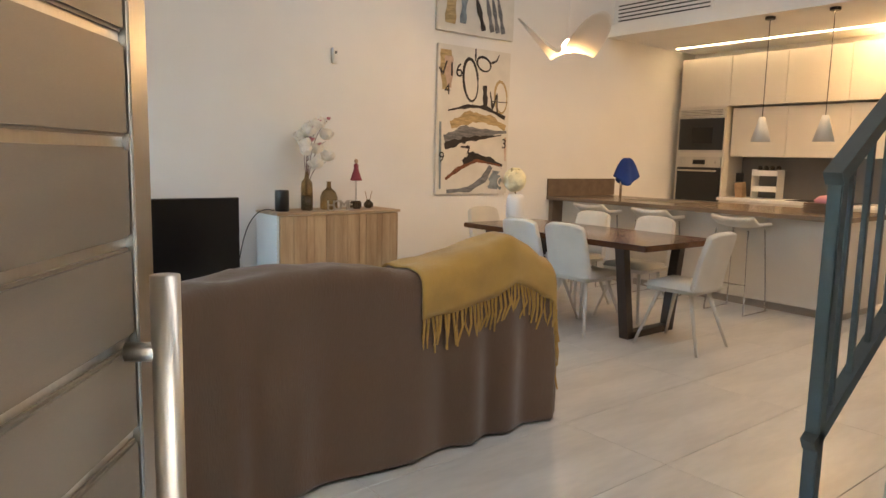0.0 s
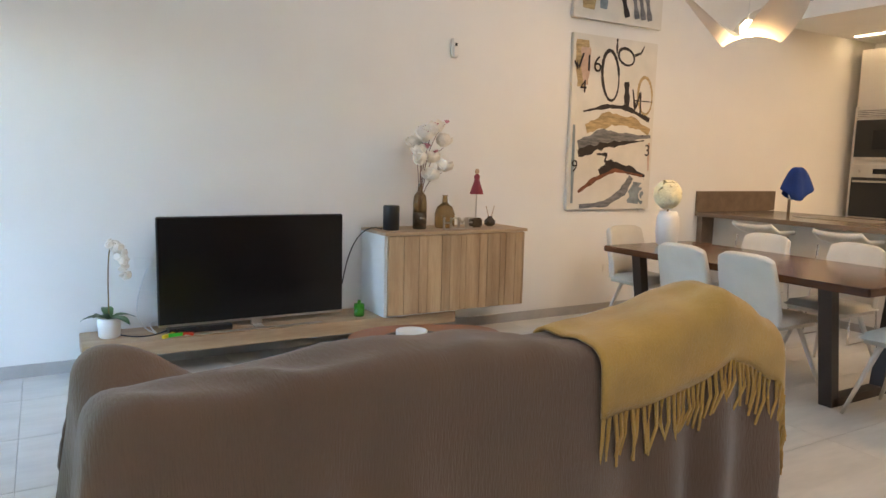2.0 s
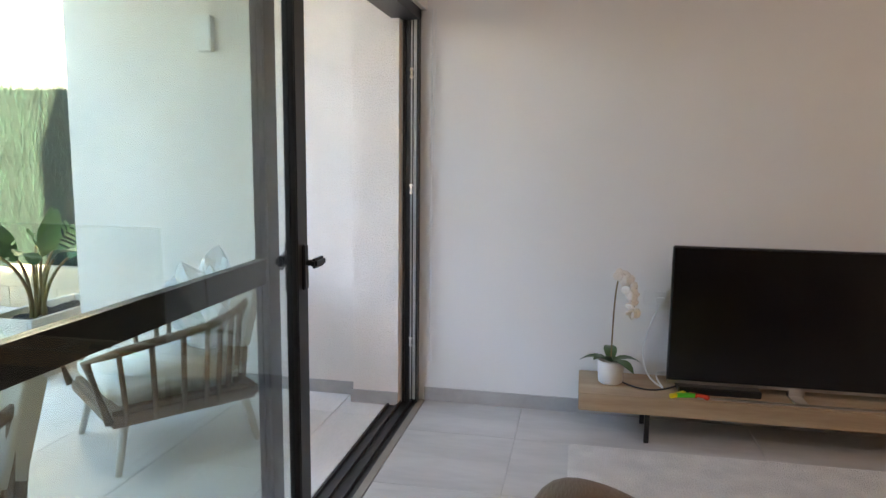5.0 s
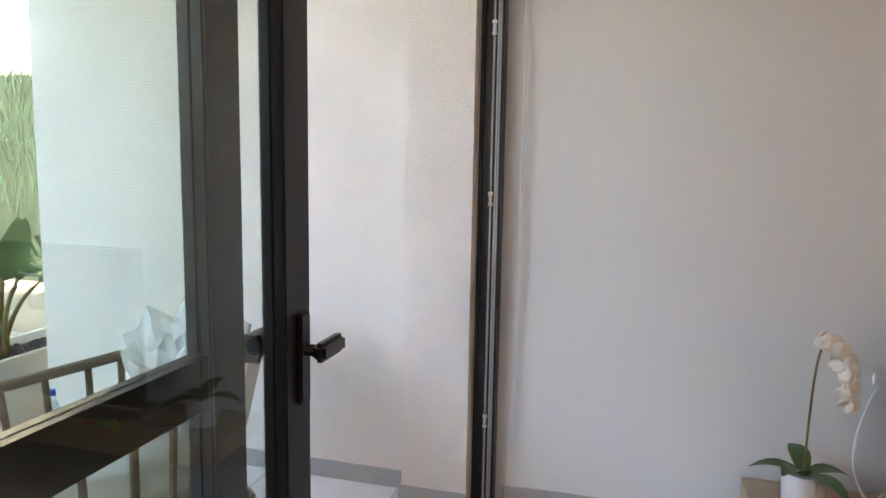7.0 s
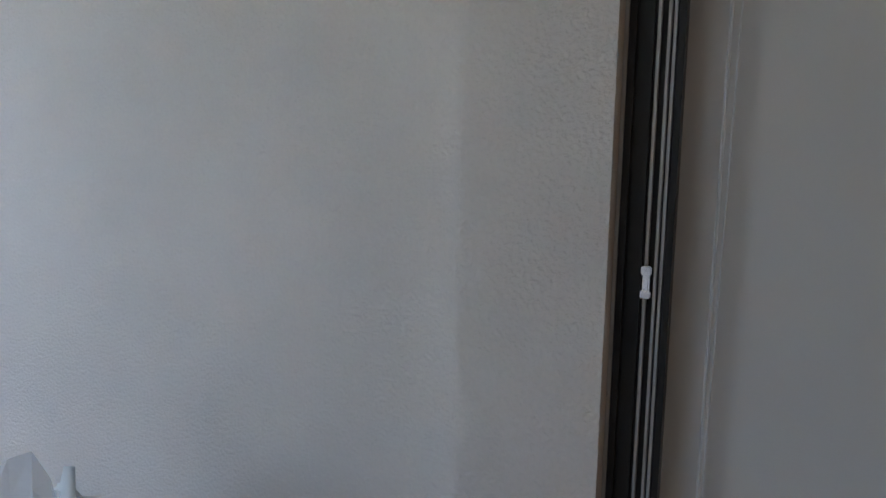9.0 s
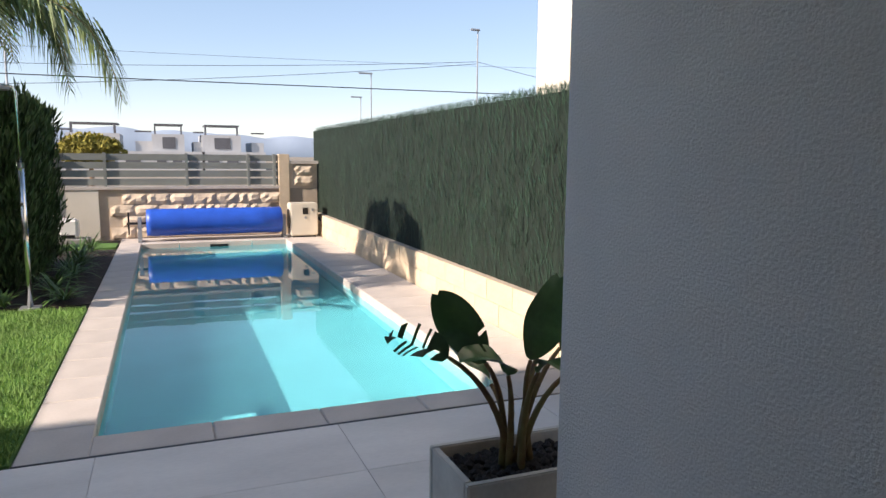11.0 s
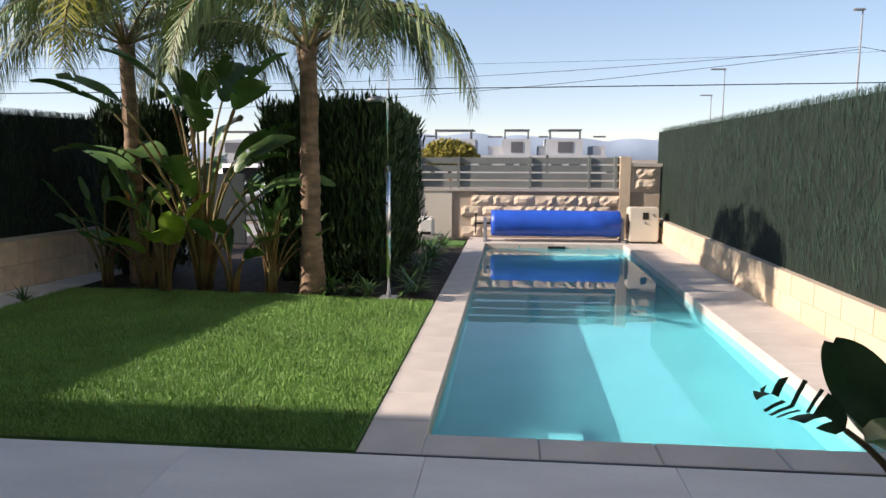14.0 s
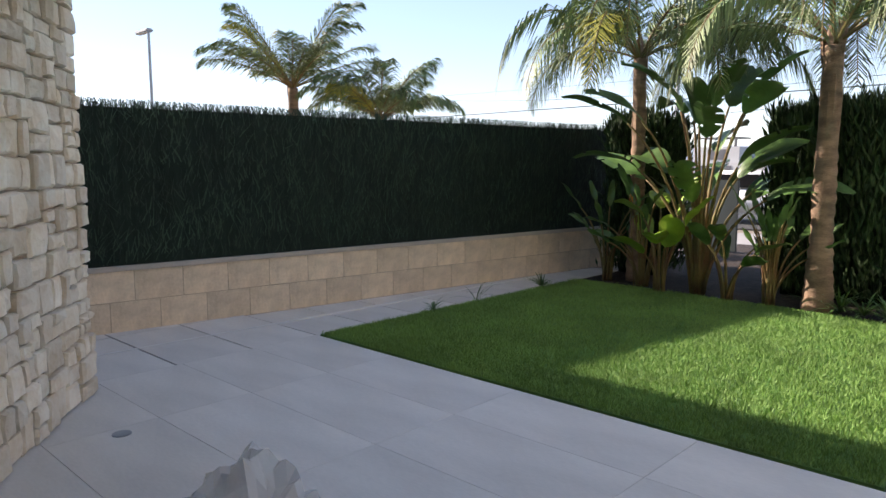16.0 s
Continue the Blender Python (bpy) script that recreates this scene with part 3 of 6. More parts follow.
def sofa_top(x, y):
    u = (y - SY0) / (SY1 - SY0)
    back = float(np.interp(x, (0.8, 0.97, 1.15, 1.45, 1.9, 2.1, 2.3, 2.55, 2.66, 2.78, 2.9), (0.835, 0.85, 0.865, 0.88, 0.865, 0.835, 0.855, 0.9, 0.945, 0.9, 0.82)))
    # slack cloth: a few sharp ridges over the cushions
    back += 0.03 * (0.35 - abs(noise.noise((x * 2.6 + y * 1.5, y * 3.5, 4.0))))
    seat = 0.56 + 0.05 * (0.3 - abs(noise.noise((x * 2.2, y * 3.0, 9.0))))
    arm = 0.69 + 0.1 * math.exp(-((u - 0.85) / 0.2) ** 2) if x < 1.8 else 0.62
    k = 1 / (1 + math.exp((u - 0.38) * 30))
    e = max(math.exp(-((x - SX0 - 0.08) / 0.26) ** 2), math.exp(-((x - SX1) / 0.2) ** 2))
    return k * back + (1 - k) * (seat + (arm - seat) * e) + 0.012 * noise.noise((x * 5, y * 5, 1))


def drape(p, q, gap=0.0, fold=1.0):
    """Where the cloth's point (p, q) lies: over the top, and down the sides past its rim."""
    r = 0.07
    cx, cy = min(max(p, SX0 + r), SX1 - r), min(max(q, SY0 + r), SY1 - r)
    ox, oy = p - cx, q - cy
    z = sofa_top(cx, cy)

    def fall(o):
        s, o = (1 if o >= 0 else -1), abs(o)
        t = min(o / (r * 1.57), 1) * math.pi / 2
        return s * r * math.sin(t), r * (1 - math.cos(t)) + max(0, o - r * 1.57)

    dx, zx = fall(ox)
    dy, zy = fall(oy)
    low = zx + zy
    f = min(1, max(0, low - 0.05) / 0.5) * fold
    wob = 0.022 * f * (math.sin(p * 17 + 2 * math.sin(p * 5)) if abs(oy) > abs(ox) else math.sin(q * 19 + 1))
    flare = 0.05 * f
    x = cx + dx + (1 if ox > 0 else -1 if ox < 0 else 0) * (flare + wob if abs(ox) > abs(oy) else 0)
    y = cy + dy + (1 if oy > 0 else -1 if oy < 0 else 0) * (flare * 0.6 + wob if abs(oy) >= abs(ox) else 0)
    z = z - low + 0.008 * noise.noise((p * 9, q * 9, 3)) + 0.012 * math.sin(7 * p + 5 * q) * (1 - f)
    nx = math.copysign(gap, ox) if abs(ox) > 0.02 else 0
    ny = math.copysign(gap, oy) if abs(oy) > 0.02 else 0
    return Vector((x + nx, y + ny, max(0.012, z) + (gap if low < 0.2 else 0)))


def cloth(name, p0, p1, q0, q1, np_, nq, gap, material, parent, label, fold=1.0, thick=0.008):
    verts, faces = [], []
    for j in range(nq + 1):
        for i in range(np_ + 1):
            verts.append(drape(p0 + (p1 - p0) * i / np_, q0 + (q1 - q0) * j / nq, gap, fold))
    for j in range(nq):
        for i in range(np_):
            k = j * (np_ + 1) + i
            faces.append((k, k + 1, k + np_ + 2, k + np_ + 1))
    ob = raw(name, verts, faces, material, parent, True)
    sol = ob.modifiers.new("thickness", "SOLIDIFY")
    sol.thickness, sol.offset = thick, 1.0
    return tagged(ob, label)


sofa = thing("sofa", "large sofa draped in a brown fitted cover", "sofa")
part("base", merge(box(SX0 + 0.06, SY0 + 0.06, 0.05, SX1 - 0.06, SY1 - 0.06, 0.4, 0.03)), M_BLACK, sofa)
cloth("cover", SX0 - 0.72, SX1 + 0.7, SY0 - 0.98, SY1 + 0.4, 150, 100, 0.0, M_COVER, sofa, "brown ribbed cover hanging in folds")
for fx, fy in ((SX0 + 0.1, SY0 + 0.1), (SX1 - 0.1, SY0 + 0.1), (SX0 + 0.1, SY1 - 0.1), (SX1 - 0.1, SY1 - 0.1)):
    part("foot", lathe([(0.025, 0), (0.03, 0.06)], 12, (fx, fy, 0)), M_BLACK, sofa)
throw = thing("throw_blanket", "mustard wool throw with fringe over the sofa back", "blanket")
cloth("blanket", 2.1, SX1 + 0.34, SY0 - 0.17, SY0 + 0.42, 50, 34, 0.016, M_MUSTARD, throw, "", 0.7, 0.01)
rnd = random.Random(4)
bits = []
for i in range(44):
    p = 2.11 + (SX1 + 0.2 - 2.11) * i / 43
    a = drape(p, SY0 - 0.17, 0.02, 0.7)
    ln = 0.13 + 0.04 * rnd.random()
    bits.append(tube([a, a + Vector((0.012 * rnd.uniform(-1, 1), -0.008, -ln * 0.5)), a + Vector((0.03 * rnd.uniform(-1, 1), 0.0, -ln))], 0.0075, 5, 0.6))
for i in range(16):
    q = SY0 - 0.15 + 0.5 * i / 15
    a = drape(SX1 + 0.34, q, 0.02, 0.7)
    ln = 0.13 + 0.04 * rnd.random()
    bits.append(tube([a, a + Vector((0.01, 0.012 * rnd.uniform(-1, 1), -ln * 0.5)), a + Vector((0, 0.03 * rnd.uniform(-1, 1), -ln))], 0.0075, 5, 0.6))
tagged(part("fringe", merge(*bits), M_MUSTARD, throw, "twisted mustard tassels"), kind="stuff")

# media bench, sideboard, television
bench = thing("tv_bench", "long low oak television bench on thin metal legs", "tv bench")
part("board", box(0.88, -0.40, 0.16, 3.4, -0.0 - 0.013, 0.25, 0.004), M_WOODH, bench)
for lx in (1.22, 3.1):
    part("leg", merge(box(lx - 0.012, -0.36, 0, lx + 0.012, -0.335, 0.16), box(lx - 0.012, -0.1, 0, lx + 0.012, -0.075, 0.16), box(lx - 0.012, -0.36, 0.148, lx + 0.012, -0.075, 0.16)), M_BLACK, bench)
side = thing("sideboard", "white sideboard with vertical oak plank doors", "sideboard")
part("carcass", merge(box(2.79, -0.42, 0.252, 4.01, -0.013, 0.27), box(2.79, -0.42, 0.27, 2.81, -0.013, 0.84), box(3.99, -0.42, 0.27, 4.01, -0.013, 0.84), box(2.81, -0.03, 0.27, 3.99, -0.013, 0.84)), M_WHITE, side, "white lacquered body")
part("top", box(2.785, -0.45, 0.84, 4.015, -0.013, 0.862, 0.003), M_WOODH, side, "oak top board")
doors = [part("door", box(2.812 + 0.394 * i, -0.435, 0.262, 3.2 + 0.394 * i, -0.42, 0.836), M_WOOD, side) for i in range(3)]
rnd = random.Random(11)
x = 2.812
while x < 3.985:
    w = min(rnd.choice((0.05, 0.07, 0.09, 0.12)), 3.99 - x)
    d = min(2, int((x - 2.812) / 0.394))
    part("plank", box(x + 0.0015, -0.45 + 0.006 * rnd.random(), 0.264, x + w - 0.0015, -0.436, 0.834, 0.0015, 1), M_WOOD, doors[d])
    x += w
tv = thing("television", "large black flat television switched off", "television")
part("bezel", box(1.318, -0.235, 0.29, 2.548, -0.195, 0.985, 0.005), M_BLACK, tv)
part("screen", box(1.326, -0.239, 0.303, 2.54, -0.2355, 0.977), M_SCREEN, tv, "glossy dark screen")
part("lower_trim", box(1.318, -0.24, 0.286, 2.548, -0.236, 0.3), M_STEEL, tv, "silver lower edge")
part("stand", merge(box(1.9, -0.235, 0.25, 1.97, -0.2, 0.3), box(1.45, -0.37, 0.25, 2.35, -0.345, 0.258, 0.003), box(1.9, -0.37, 0.25, 1.96, -0.2, 0.258)), M_STEEL, tv, "thin silver stand bar")
stb = thing("set_top_box", "flat black box under the television", "set-top box")
part("body", box(1.37, -0.3, 0.25, 1.76, -0.16, 0.285, 0.004), M_BLACK, stb)


def flower_petal(size):
    bm = bmesh.new()
    bmesh.ops.create_uvsphere(bm, u_segments=7, v_segments=5, radius=size)
    for v in bm.verts:
        v.co.z *= 0.25
        v.co.x *= 1.2
        v.co.z += v.co.x ** 2 * 6
    return bm


def put(bm, m):
    bm.transform(m)
    return bm


# orchid in its pot
orchid = thing("orchid", "white orchid with leaves in a white pot", "potted plant", pose(1.04, -0.2, 0.25))
part("pot", lathe([(0.05, 0), (0.062, 0.01), (0.068, 0.12), (0.064, 0.125), (0.058, 0.11)], 24), M_WHITE, orchid, "white patterned pot", True)
part("stem", merge(tube(curve_pts((0, 0, 0.1), (0.0, 0, 0.5), (0.02, -0.01, 0.55)), 0.004, 6), tube(curve_pts((0.02, -0.01, 0.55), (0.06, -0.03, 0.58), (0.1, -0.05, 0.42)), 0.003, 6)), M_STALK, orchid)
rnd = random.Random(2)
bl = []
for i in range(9):
    t = i / 8
    c = curve_pts((0.02, -0.01, 0.57), (0.07, -0.03, 0.6), (0.1, -0.05, 0.4), 8)[i]
    for k in range(4):
        bl.append(put(flower_petal(0.024), Matrix.Translation(c + Vector((rnd.uniform(-.02, .02), rnd.uniform(-.03, 0), rnd.uniform(-.02, .02)))) @ pose(0, 0, 0, 70 + rnd.uniform(-30, 30), k * 90, rnd.uniform(-40, 40))))
part("blossoms", merge(*bl), M_PETAL, orchid, "white petals", True)


def blade(length, width, bend, n=6, fold=0.15):
    """A leaf along +x that bends down, folded at its midrib."""
    verts, faces = [], []
    for i in range(n + 1):
        t = i / n
        w = width * math.sin(math.pi * min(1, 0.08 + 0.9 * t)) ** 0.8
        x, z = length * (t - 0.25 * bend * t * t), length * (0.35 * t - bend * t * t)
        verts += [(x, -w / 2, z + fold * w), (x, 0, z), (x, w / 2, z + fold * w)]
    for i in range(n):
        k = 3 * i
        faces += [(k, k + 1, k + 4, k + 3), (k + 1, k + 2, k + 5, k + 4)]
    bm = bmesh.new()
    vv = [bm.verts.new(v) for v in verts]
    for f in faces:
        bm.faces.new([vv[i] for i in f])
    return bm


for k in range(5):
    part("leaf", put(blade(0.19, 0.07, 0.45), pose(0, 0, 0.11, 0, -22 if k % 2 else -2, 72 * k + 20)), M_POTLEAF, orchid, "", True)

# things on the sideboard
TOP = 0.862
spk = thing("speaker", "small black cylindrical wireless speaker", "speaker", pose(2.92, -0.25, TOP))
part("body", lathe([(0.055, 0), (0.06, 0.005), (0.06, 0.17), (0.056, 0.18)], 28), M_BLACK, spk, "", True)
vase = thing("glass_vase", "tall amber glass bottle vase with dark base", "vase", pose(3.16, -0.24, TOP))
part("body", lathe([(0.04, 0.13), (0.052, 0.13), (0.052, 0.2), (0.045, 0.25), (0.02, 0.28), (0.016, 0.33), (0.02, 0.335)], 24), M_AMBER, vase, "", True)
part("dark_base", lathe([(0.045, 0), (0.052, 0.01), (0.053, 0.13), (0.02, 0.131)], 24), M_SMOKE, vase, "", True)
rnd = random.Random(8)
mag = thing("magnolia_branch", "dry branch with cream and pink magnolia flowers", "flowers", pose(3.16, -0.24, TOP + 0.3))
tips, bits = [], []
for k in range(7):
    tip = Vector((rnd.uniform(-0.07, 0.2), rnd.uniform(-0.08, 0.06), rnd.uniform(0.25, 0.55)))
    if k == 6:
        tip = Vector((0.17, -0.03, 0.12))
    pts = curve_pts((0, 0, -0.2), (tip.x * 0.2 - 0.02, 0, tip.z * 0.7), tip)
    bits.append(tube(pts, 0.004, 5, 0.5))
    for t in (6, 8, 10):
        tips.append(pts[t] + Vector((rnd.uniform(-.02, .02), rnd.uniform(-.02, .02), 0.01)))
part("twigs", merge(*bits), M_TWIG, mag)
for lab, m_, sel, sz in (("cream petals", M_PETAL, tips[::2] + tips[2::4], 0.05), ("pink buds", M_PINK, tips[1::2], 0.014)):
    bl = []
    for c in sel:
        for k in range(5):
            bl.append(put(flower_petal(sz), Matrix.Translation(c) @ pose(0, 0, 0, 0, -50 + rnd.uniform(-20, 20), 72 * k) @ Matrix.Translation((sz * 0.9, 0, 0))))
    part("blossoms", merge(*bl), m_, mag, lab, True)
bot = thing("glass_bottle", "round brown glass bottle with narrow neck", "vase", pose(3.4, -0.2, TOP))
part("body", lathe([(0.07, 0), (0.078, 0.015), (0.078, 0.11), (0.06, 0.16), (0.022, 0.19), (0.018, 0.24), (0.023, 0.25)], 28), M_AMBER, bot, "", True)


def lettering(text, size, depth, m, material, name="lettering", parent=None):
    c = bpy.data.curves.new(name, "FONT")
    c.body, c.size, c.extrude = text, size, depth
    c.align_x = "CENTER"
    c.materials.append(material)
    ob = new(name, c)
    if parent:
        ob.parent = parent
    ob.matrix_basis = m
    return ob


home = thing("home_sign", "grey standing letters spelling home", "ornament", pose(3.44, -0.34, TOP))
part("plinth", box(-0.13, -0.02, 0, 0.13, 0.02, 0.006), M_STEEL, home)
for i, ch in enumerate("HOME"):
    lettering(ch, 0.12, 0.006, pose(-0.095 + 0.065 * i, 0, 0.008, 90), M_STEEL, "letter", home)
fig = thing("figurine", "small figurine in a red dress on a rod", "figurine", pose(3.66, -0.24, TOP))
part("block", box(-0.05, -0.035, 0, 0.045, 0.035, 0.075, 0.012), M_SMOKE, fig)
part("rod", tube([(0, 0, 0.07), (0, 0, 0.27)], 0.005, 8), M_STEEL, fig)
part("figure", merge(lathe([(0.055, 0.26), (0.05, 0.28), (0.026, 0.35), (0.02, 0.37), (0.024, 0.4), (0.01, 0.415)], 16)), M_RED, fig, "red dress", True)
part("head", merge(lathe([(0.004, 0.41), (0.016, 0.425), (0.018, 0.44), (0.01, 0.455)], 12)), M_SKIN, fig, "", True)
dif = thing("reed_diffuser", "round smoked reed diffuser with sticks", "diffuser", pose(3.82, -0.2, TOP))
part("bowl", lathe([(0.02, 0), (0.045, 0.015), (0.045, 0.045), (0.02, 0.07), (0.02, 0.08)], 20), M_SMOKE, dif, "", True)
for s in (-1, 1):
    part("reed", tube([(0, 0, 0.03), (0.045 * s, 0.01 * s, 0.16)], 0.003, 6), M_WOODH, dif)
candle = thing("candle_jar", "green glass candle jar with knobbed lid", "candle", pose(2.66, -0.28, 0.25))
part("jar", lathe([(0.034, 0), (0.038, 0.01), (0.038, 0.075)], 20), M_GREENG, candle, "", True)
part("lid", lathe([(0.04, 0.075), (0.036, 0.09), (0.01, 0.095), (0.012, 0.11), (0.005, 0.118)], 20), M_GREENG, candle, "", True)
for nm, col, dx, rot in (("green_marker", (0.05, 0.6, 0.05), 0, 10), ("red_marker", (0.6, 0.05, 0.02), 0.06, -25), ("yellow_marker", (0.75, 0.6, 0.03), -0.04, 40)):
    mk = thing(nm, nm.split("_")[0] + " highlighter lying on the bench", "marker", pose(1.4 + dx, -0.345, 0.25, 0, 0, rot))
    part("barrel", box(-0.05, -0.012, 0, 0.05, 0.012, 0.02, 0.004), mat(nm, col, 0.4, vary=0.02, bump=0), mk)
for nm, lab, pts, m_ in (("power_cable", "black cable lying on the oak bench", curve_pts((1.08, -0.16, 0.256), (1.22, -0.42, 0.256), (1.4, -0.16, 0.256)), M_BLACK),
                         ("white_cable", "white cable hanging from the wall socket", curve_pts((1.29, -0.02, 0.64), (1.12, -0.1, 0.3), (1.3, -0.25, 0.258)), M_CABLEW),
                         ("white_cable", "white cable coiled on the oak bench", curve_pts((1.3, -0.25, 0.258), (1.2, -0.12, 0.36), (1.45, -0.15, 0.27)), M_CABLEW),
                         ("power_cable", "thin cable from speaker down behind the television", curve_pts((2.87, -0.2, 0.866), (2.66, -0.15, 0.94), (2.62, -0.05, 0.45)), M_BLACK)):
    tagged(mesh_ob(nm, tube(pts, 0.0045, 6), m_), lab, "cable")
sock = thing("wall_socket", "white wall socket beside the television", "socket", pose(1.28, 0, 0.67))
part("plate", box(-0.075, -0.012, -0.04, 0.045, 0, 0.04, 0.003), M_WHITE, sock)
part("plug", box(-0.01, -0.035, -0.03, 0.03, -0.012, 0.01, 0.003), M_WHITE, sock)
sock2 = thing("wall_socket", "small white wall socket near the table", "socket", pose(5.28, 0, 0.41))
part("plate", box(-0.04, -0.01, -0.04, 0.04, 0, 0.04, 0.003), M_WHITE, sock2)
sens = thing("wall_sensor", "small white alarm sensor high on the wall", "sensor", pose(3.56, 0, 2.25))
part("body", box(-0.03, -0.04, -0.07, 0.03, 0, 0.07, 0.008), M_WHITE, sens)
part("lens", box(-0.01, -0.043, 0.012, 0.01, -0.04, 0.036), M_BLACK, sens)
part("cover", box(-0.024, -0.047, -0.055, 0.024, -0.0405, 0.005, 0.004), M_WHITE, sens)

# coffee table, tray, bowl, pouf, rug
rug = thing("rug", "cream shaggy rug under the coffee table", "rug")
part("rug_body", box(0.84, -2.3, 0.001, 3.6, -0.5, 0.025, 0.008), M_RUG, rug)
ct = thing("coffee_table", "rust brown round-cornered coffee table on thin legs", "coffee table", pose(2.42, -1.7, 0.026))
bm = bmesh.new()
ring = [((0.42 + 0.03 * math.cos(3 * a)) * math.cos(a), (0.31 + 0.03 * math.cos(3 * a)) * math.sin(a)) for a in [2 * math.pi * i / 40 for i in range(40)]]
vs = [bm.verts.new((x_, y_, 0.40)) for x_, y_ in ring]
f = bm.faces.new(vs)
ex = bmesh.ops.extrude_face_region(bm, geom=[f])
for v in [g for g in ex["geom"] if isinstance(g, bmesh.types.BMVert)]:
    v.co.z += 0.025
part("tabletop", bm, M_TABLE2, ct)
for sx, sy in ((0.28, 0.18), (-0.3, 0.14), (0.28, -0.18), (-0.3, -0.14)):
    part("leg", tube([(sx, sy, 0), (sx * 0.9, sy * 0.9, 0.4)], 0.009, 8), M_BLACK, ct)
tray = thing("tray", "round black tray with handle on the table", "tray", pose(2.34, -1.77, 0.452))
part("dish", lathe([(0.15, 0), (0.178, 0.008), (0.183, 0.02), (0.174, 0.018), (0.145, 0.008)], 32), M_BLACK, tray, "", True)
part("tray_handle", put(box(0.17, -0.022, 0.01, 0.36, 0.022, 0.022, 0.006), pose(0, 0, 0, 0, 0, -12)), M_BLACK, tray)
bowl = thing("bowl", "small white bowl standing on the tray", "bowl", pose(2.3, -1.79, 0.461))
part("body", lathe([(0.06, 0), (0.078, 0.01), (0.08, 0.065), (0.074, 0.065), (0.07, 0.015)], 28), M_WHITE, bowl, "", True)
pouf = thing("pouf", "round mustard yellow velvet pouf", "pouf", pose(1.78, -1.9, 0.026))
part("cushion", lathe([(0.24, 0), (0.28, 0.03), (0.29, 0.2), (0.28, 0.3), (0.24, 0.34), (0.05, 0.355)], 32), M_YELLOW, pouf, "", True)

# paintings
def painting(x0, z0, x1, z1, label):
    root = thing("painting", label, "painting", pose(x0, -0.004, z0))
    part("canvas", box(0, -0.035, 0, x1 - x0, 0.0, z1 - z0, 0.003), M_CANVAS, root, "off-white canvas")
    return root


LAYER = [0]


def stroke(root, pts, w0, w1, material, rough=0.25, seed=0):
    """A brush stroke with ragged sides, lying just proud of the canvas."""
    rr = random.Random(seed + len(pts))
    LAYER[0] += 1
    y = -0.0355 - 0.00025 * LAYER[0]
    P = []
    for a, b in zip(pts, pts[1:]):
        for i in range(8):
            P.append(Vector(a).lerp(Vector(b), i / 8))
    P.append(Vector(pts[-1]))
    verts, faces = [], []
    for i, p in enumerate(P):
        d = (P[min(i + 1, len(P) - 1)] - P[max(0, i - 1)]).normalized()
        n_ = Vector((-d.y, d.x))
        t = i / (len(P) - 1)
        w = (w0 + (w1 - w0) * t) * (1 + rough * rr.uniform(-1, 1)) * (0.6 + 0.4 * math.sin(math.pi * min(1, t + 0.15)))
        for s in (1, -1):
            q = p + n_ * w / 2 * s
            verts.append((q.x, y, q.y))
    for i in range(len(P) - 1):
        faces.append((2 * i, 2 * i + 1, 2 * i + 3, 2 * i + 2))
    raw("brush_stroke", verts, faces, material, root)


def loop(cx, cz, rx, rz, tilt=0, n=20):
    c, s = math.cos(tilt), math.sin(tilt)
    return [(cx + rx * math.cos(a) * c - rz * math.sin(a) * s, cz + rx * math.cos(a) * s + rz * math.sin(a) * c) for a in [2 * math.pi * i / n for i in range(n + 1)]]


pa = painting(4.74, 0.966, 5.75, 2.5, "tall abstract painting of black and sand brush strokes")
stroke(pa, [(0.1, 1.48), (0.1, 1.08)], 0.16, 0.14, M_SAND, 0.1)
stroke(pa, [(0.14, 1.42), (0.15, 1.1)], 0.12, 0.1, M_PEACH, 0.15)
stroke(pa, loop(0.44, 1.2, 0.1, 0.22, 0.12), 0.035, 0.03, M_INK)
stroke(pa, loop(0.62, 1.38, 0.1, 0.07, -0.3), 0.025, 0.03, M_INK)
stroke(pa, [(0.72, 1.4), (0.8, 1.43), (0.84, 1.5)], 0.03, 0.015, M_INK)
stroke(pa, [(0.5, 1.53), (0.5, 1.4)], 0.02, 0.03, M_INK)
stroke(pa, loop(0.88, 1.05, 0.09, 0.17, 0.1), 0.03, 0.03, M_SAND)
stroke(pa, [(0.64, 1.16), (0.66, 0.9)], 0.06, 0.08, M_INK)
stroke(pa, [(0.72, 1.1), (0.76, 0.92), (0.82, 1.08), (0.83, 0.88)], 0.025, 0.03, M_INK)
stroke(pa, [(0.74, 1.0), (0.98, 1.0)], 0.012, 0.01, M_INK)
stroke(pa, [(0.18, 0.72), (0.45, 0.82), (0.75, 0.8), (0.96, 0.72)], 0.13, 0.09, M_SAND, 0.3)
stroke(pa, [(0.14, 0.87), (0.42, 0.93), (0.65, 0.93), (0.95, 0.83)], 0.025, 0.06, M_INK, 0.4)
stroke(pa, [(0.1, 0.56), (0.4, 0.66), (0.7, 0.66), (0.98, 0.68)], 0.17, 0.04, M_GREYP, 0.25)
stroke(pa, [(0.1, 0.5), (0.4, 0.58), (0.9, 0.64)], 0.1, 0.02, M_INK, 0.5)
stroke(pa, [(0.32, 0.5), (0.44, 0.5), (0.42, 0.44), (0.52, 0.42)], 0.03, 0.02, M_INK, 0.4)
stroke(pa, [(0.36, 0.33), (0.5, 0.4), (0.75, 0.36), (0.93, 0.3)], 0.12, 0.06, M_INK, 0.3)
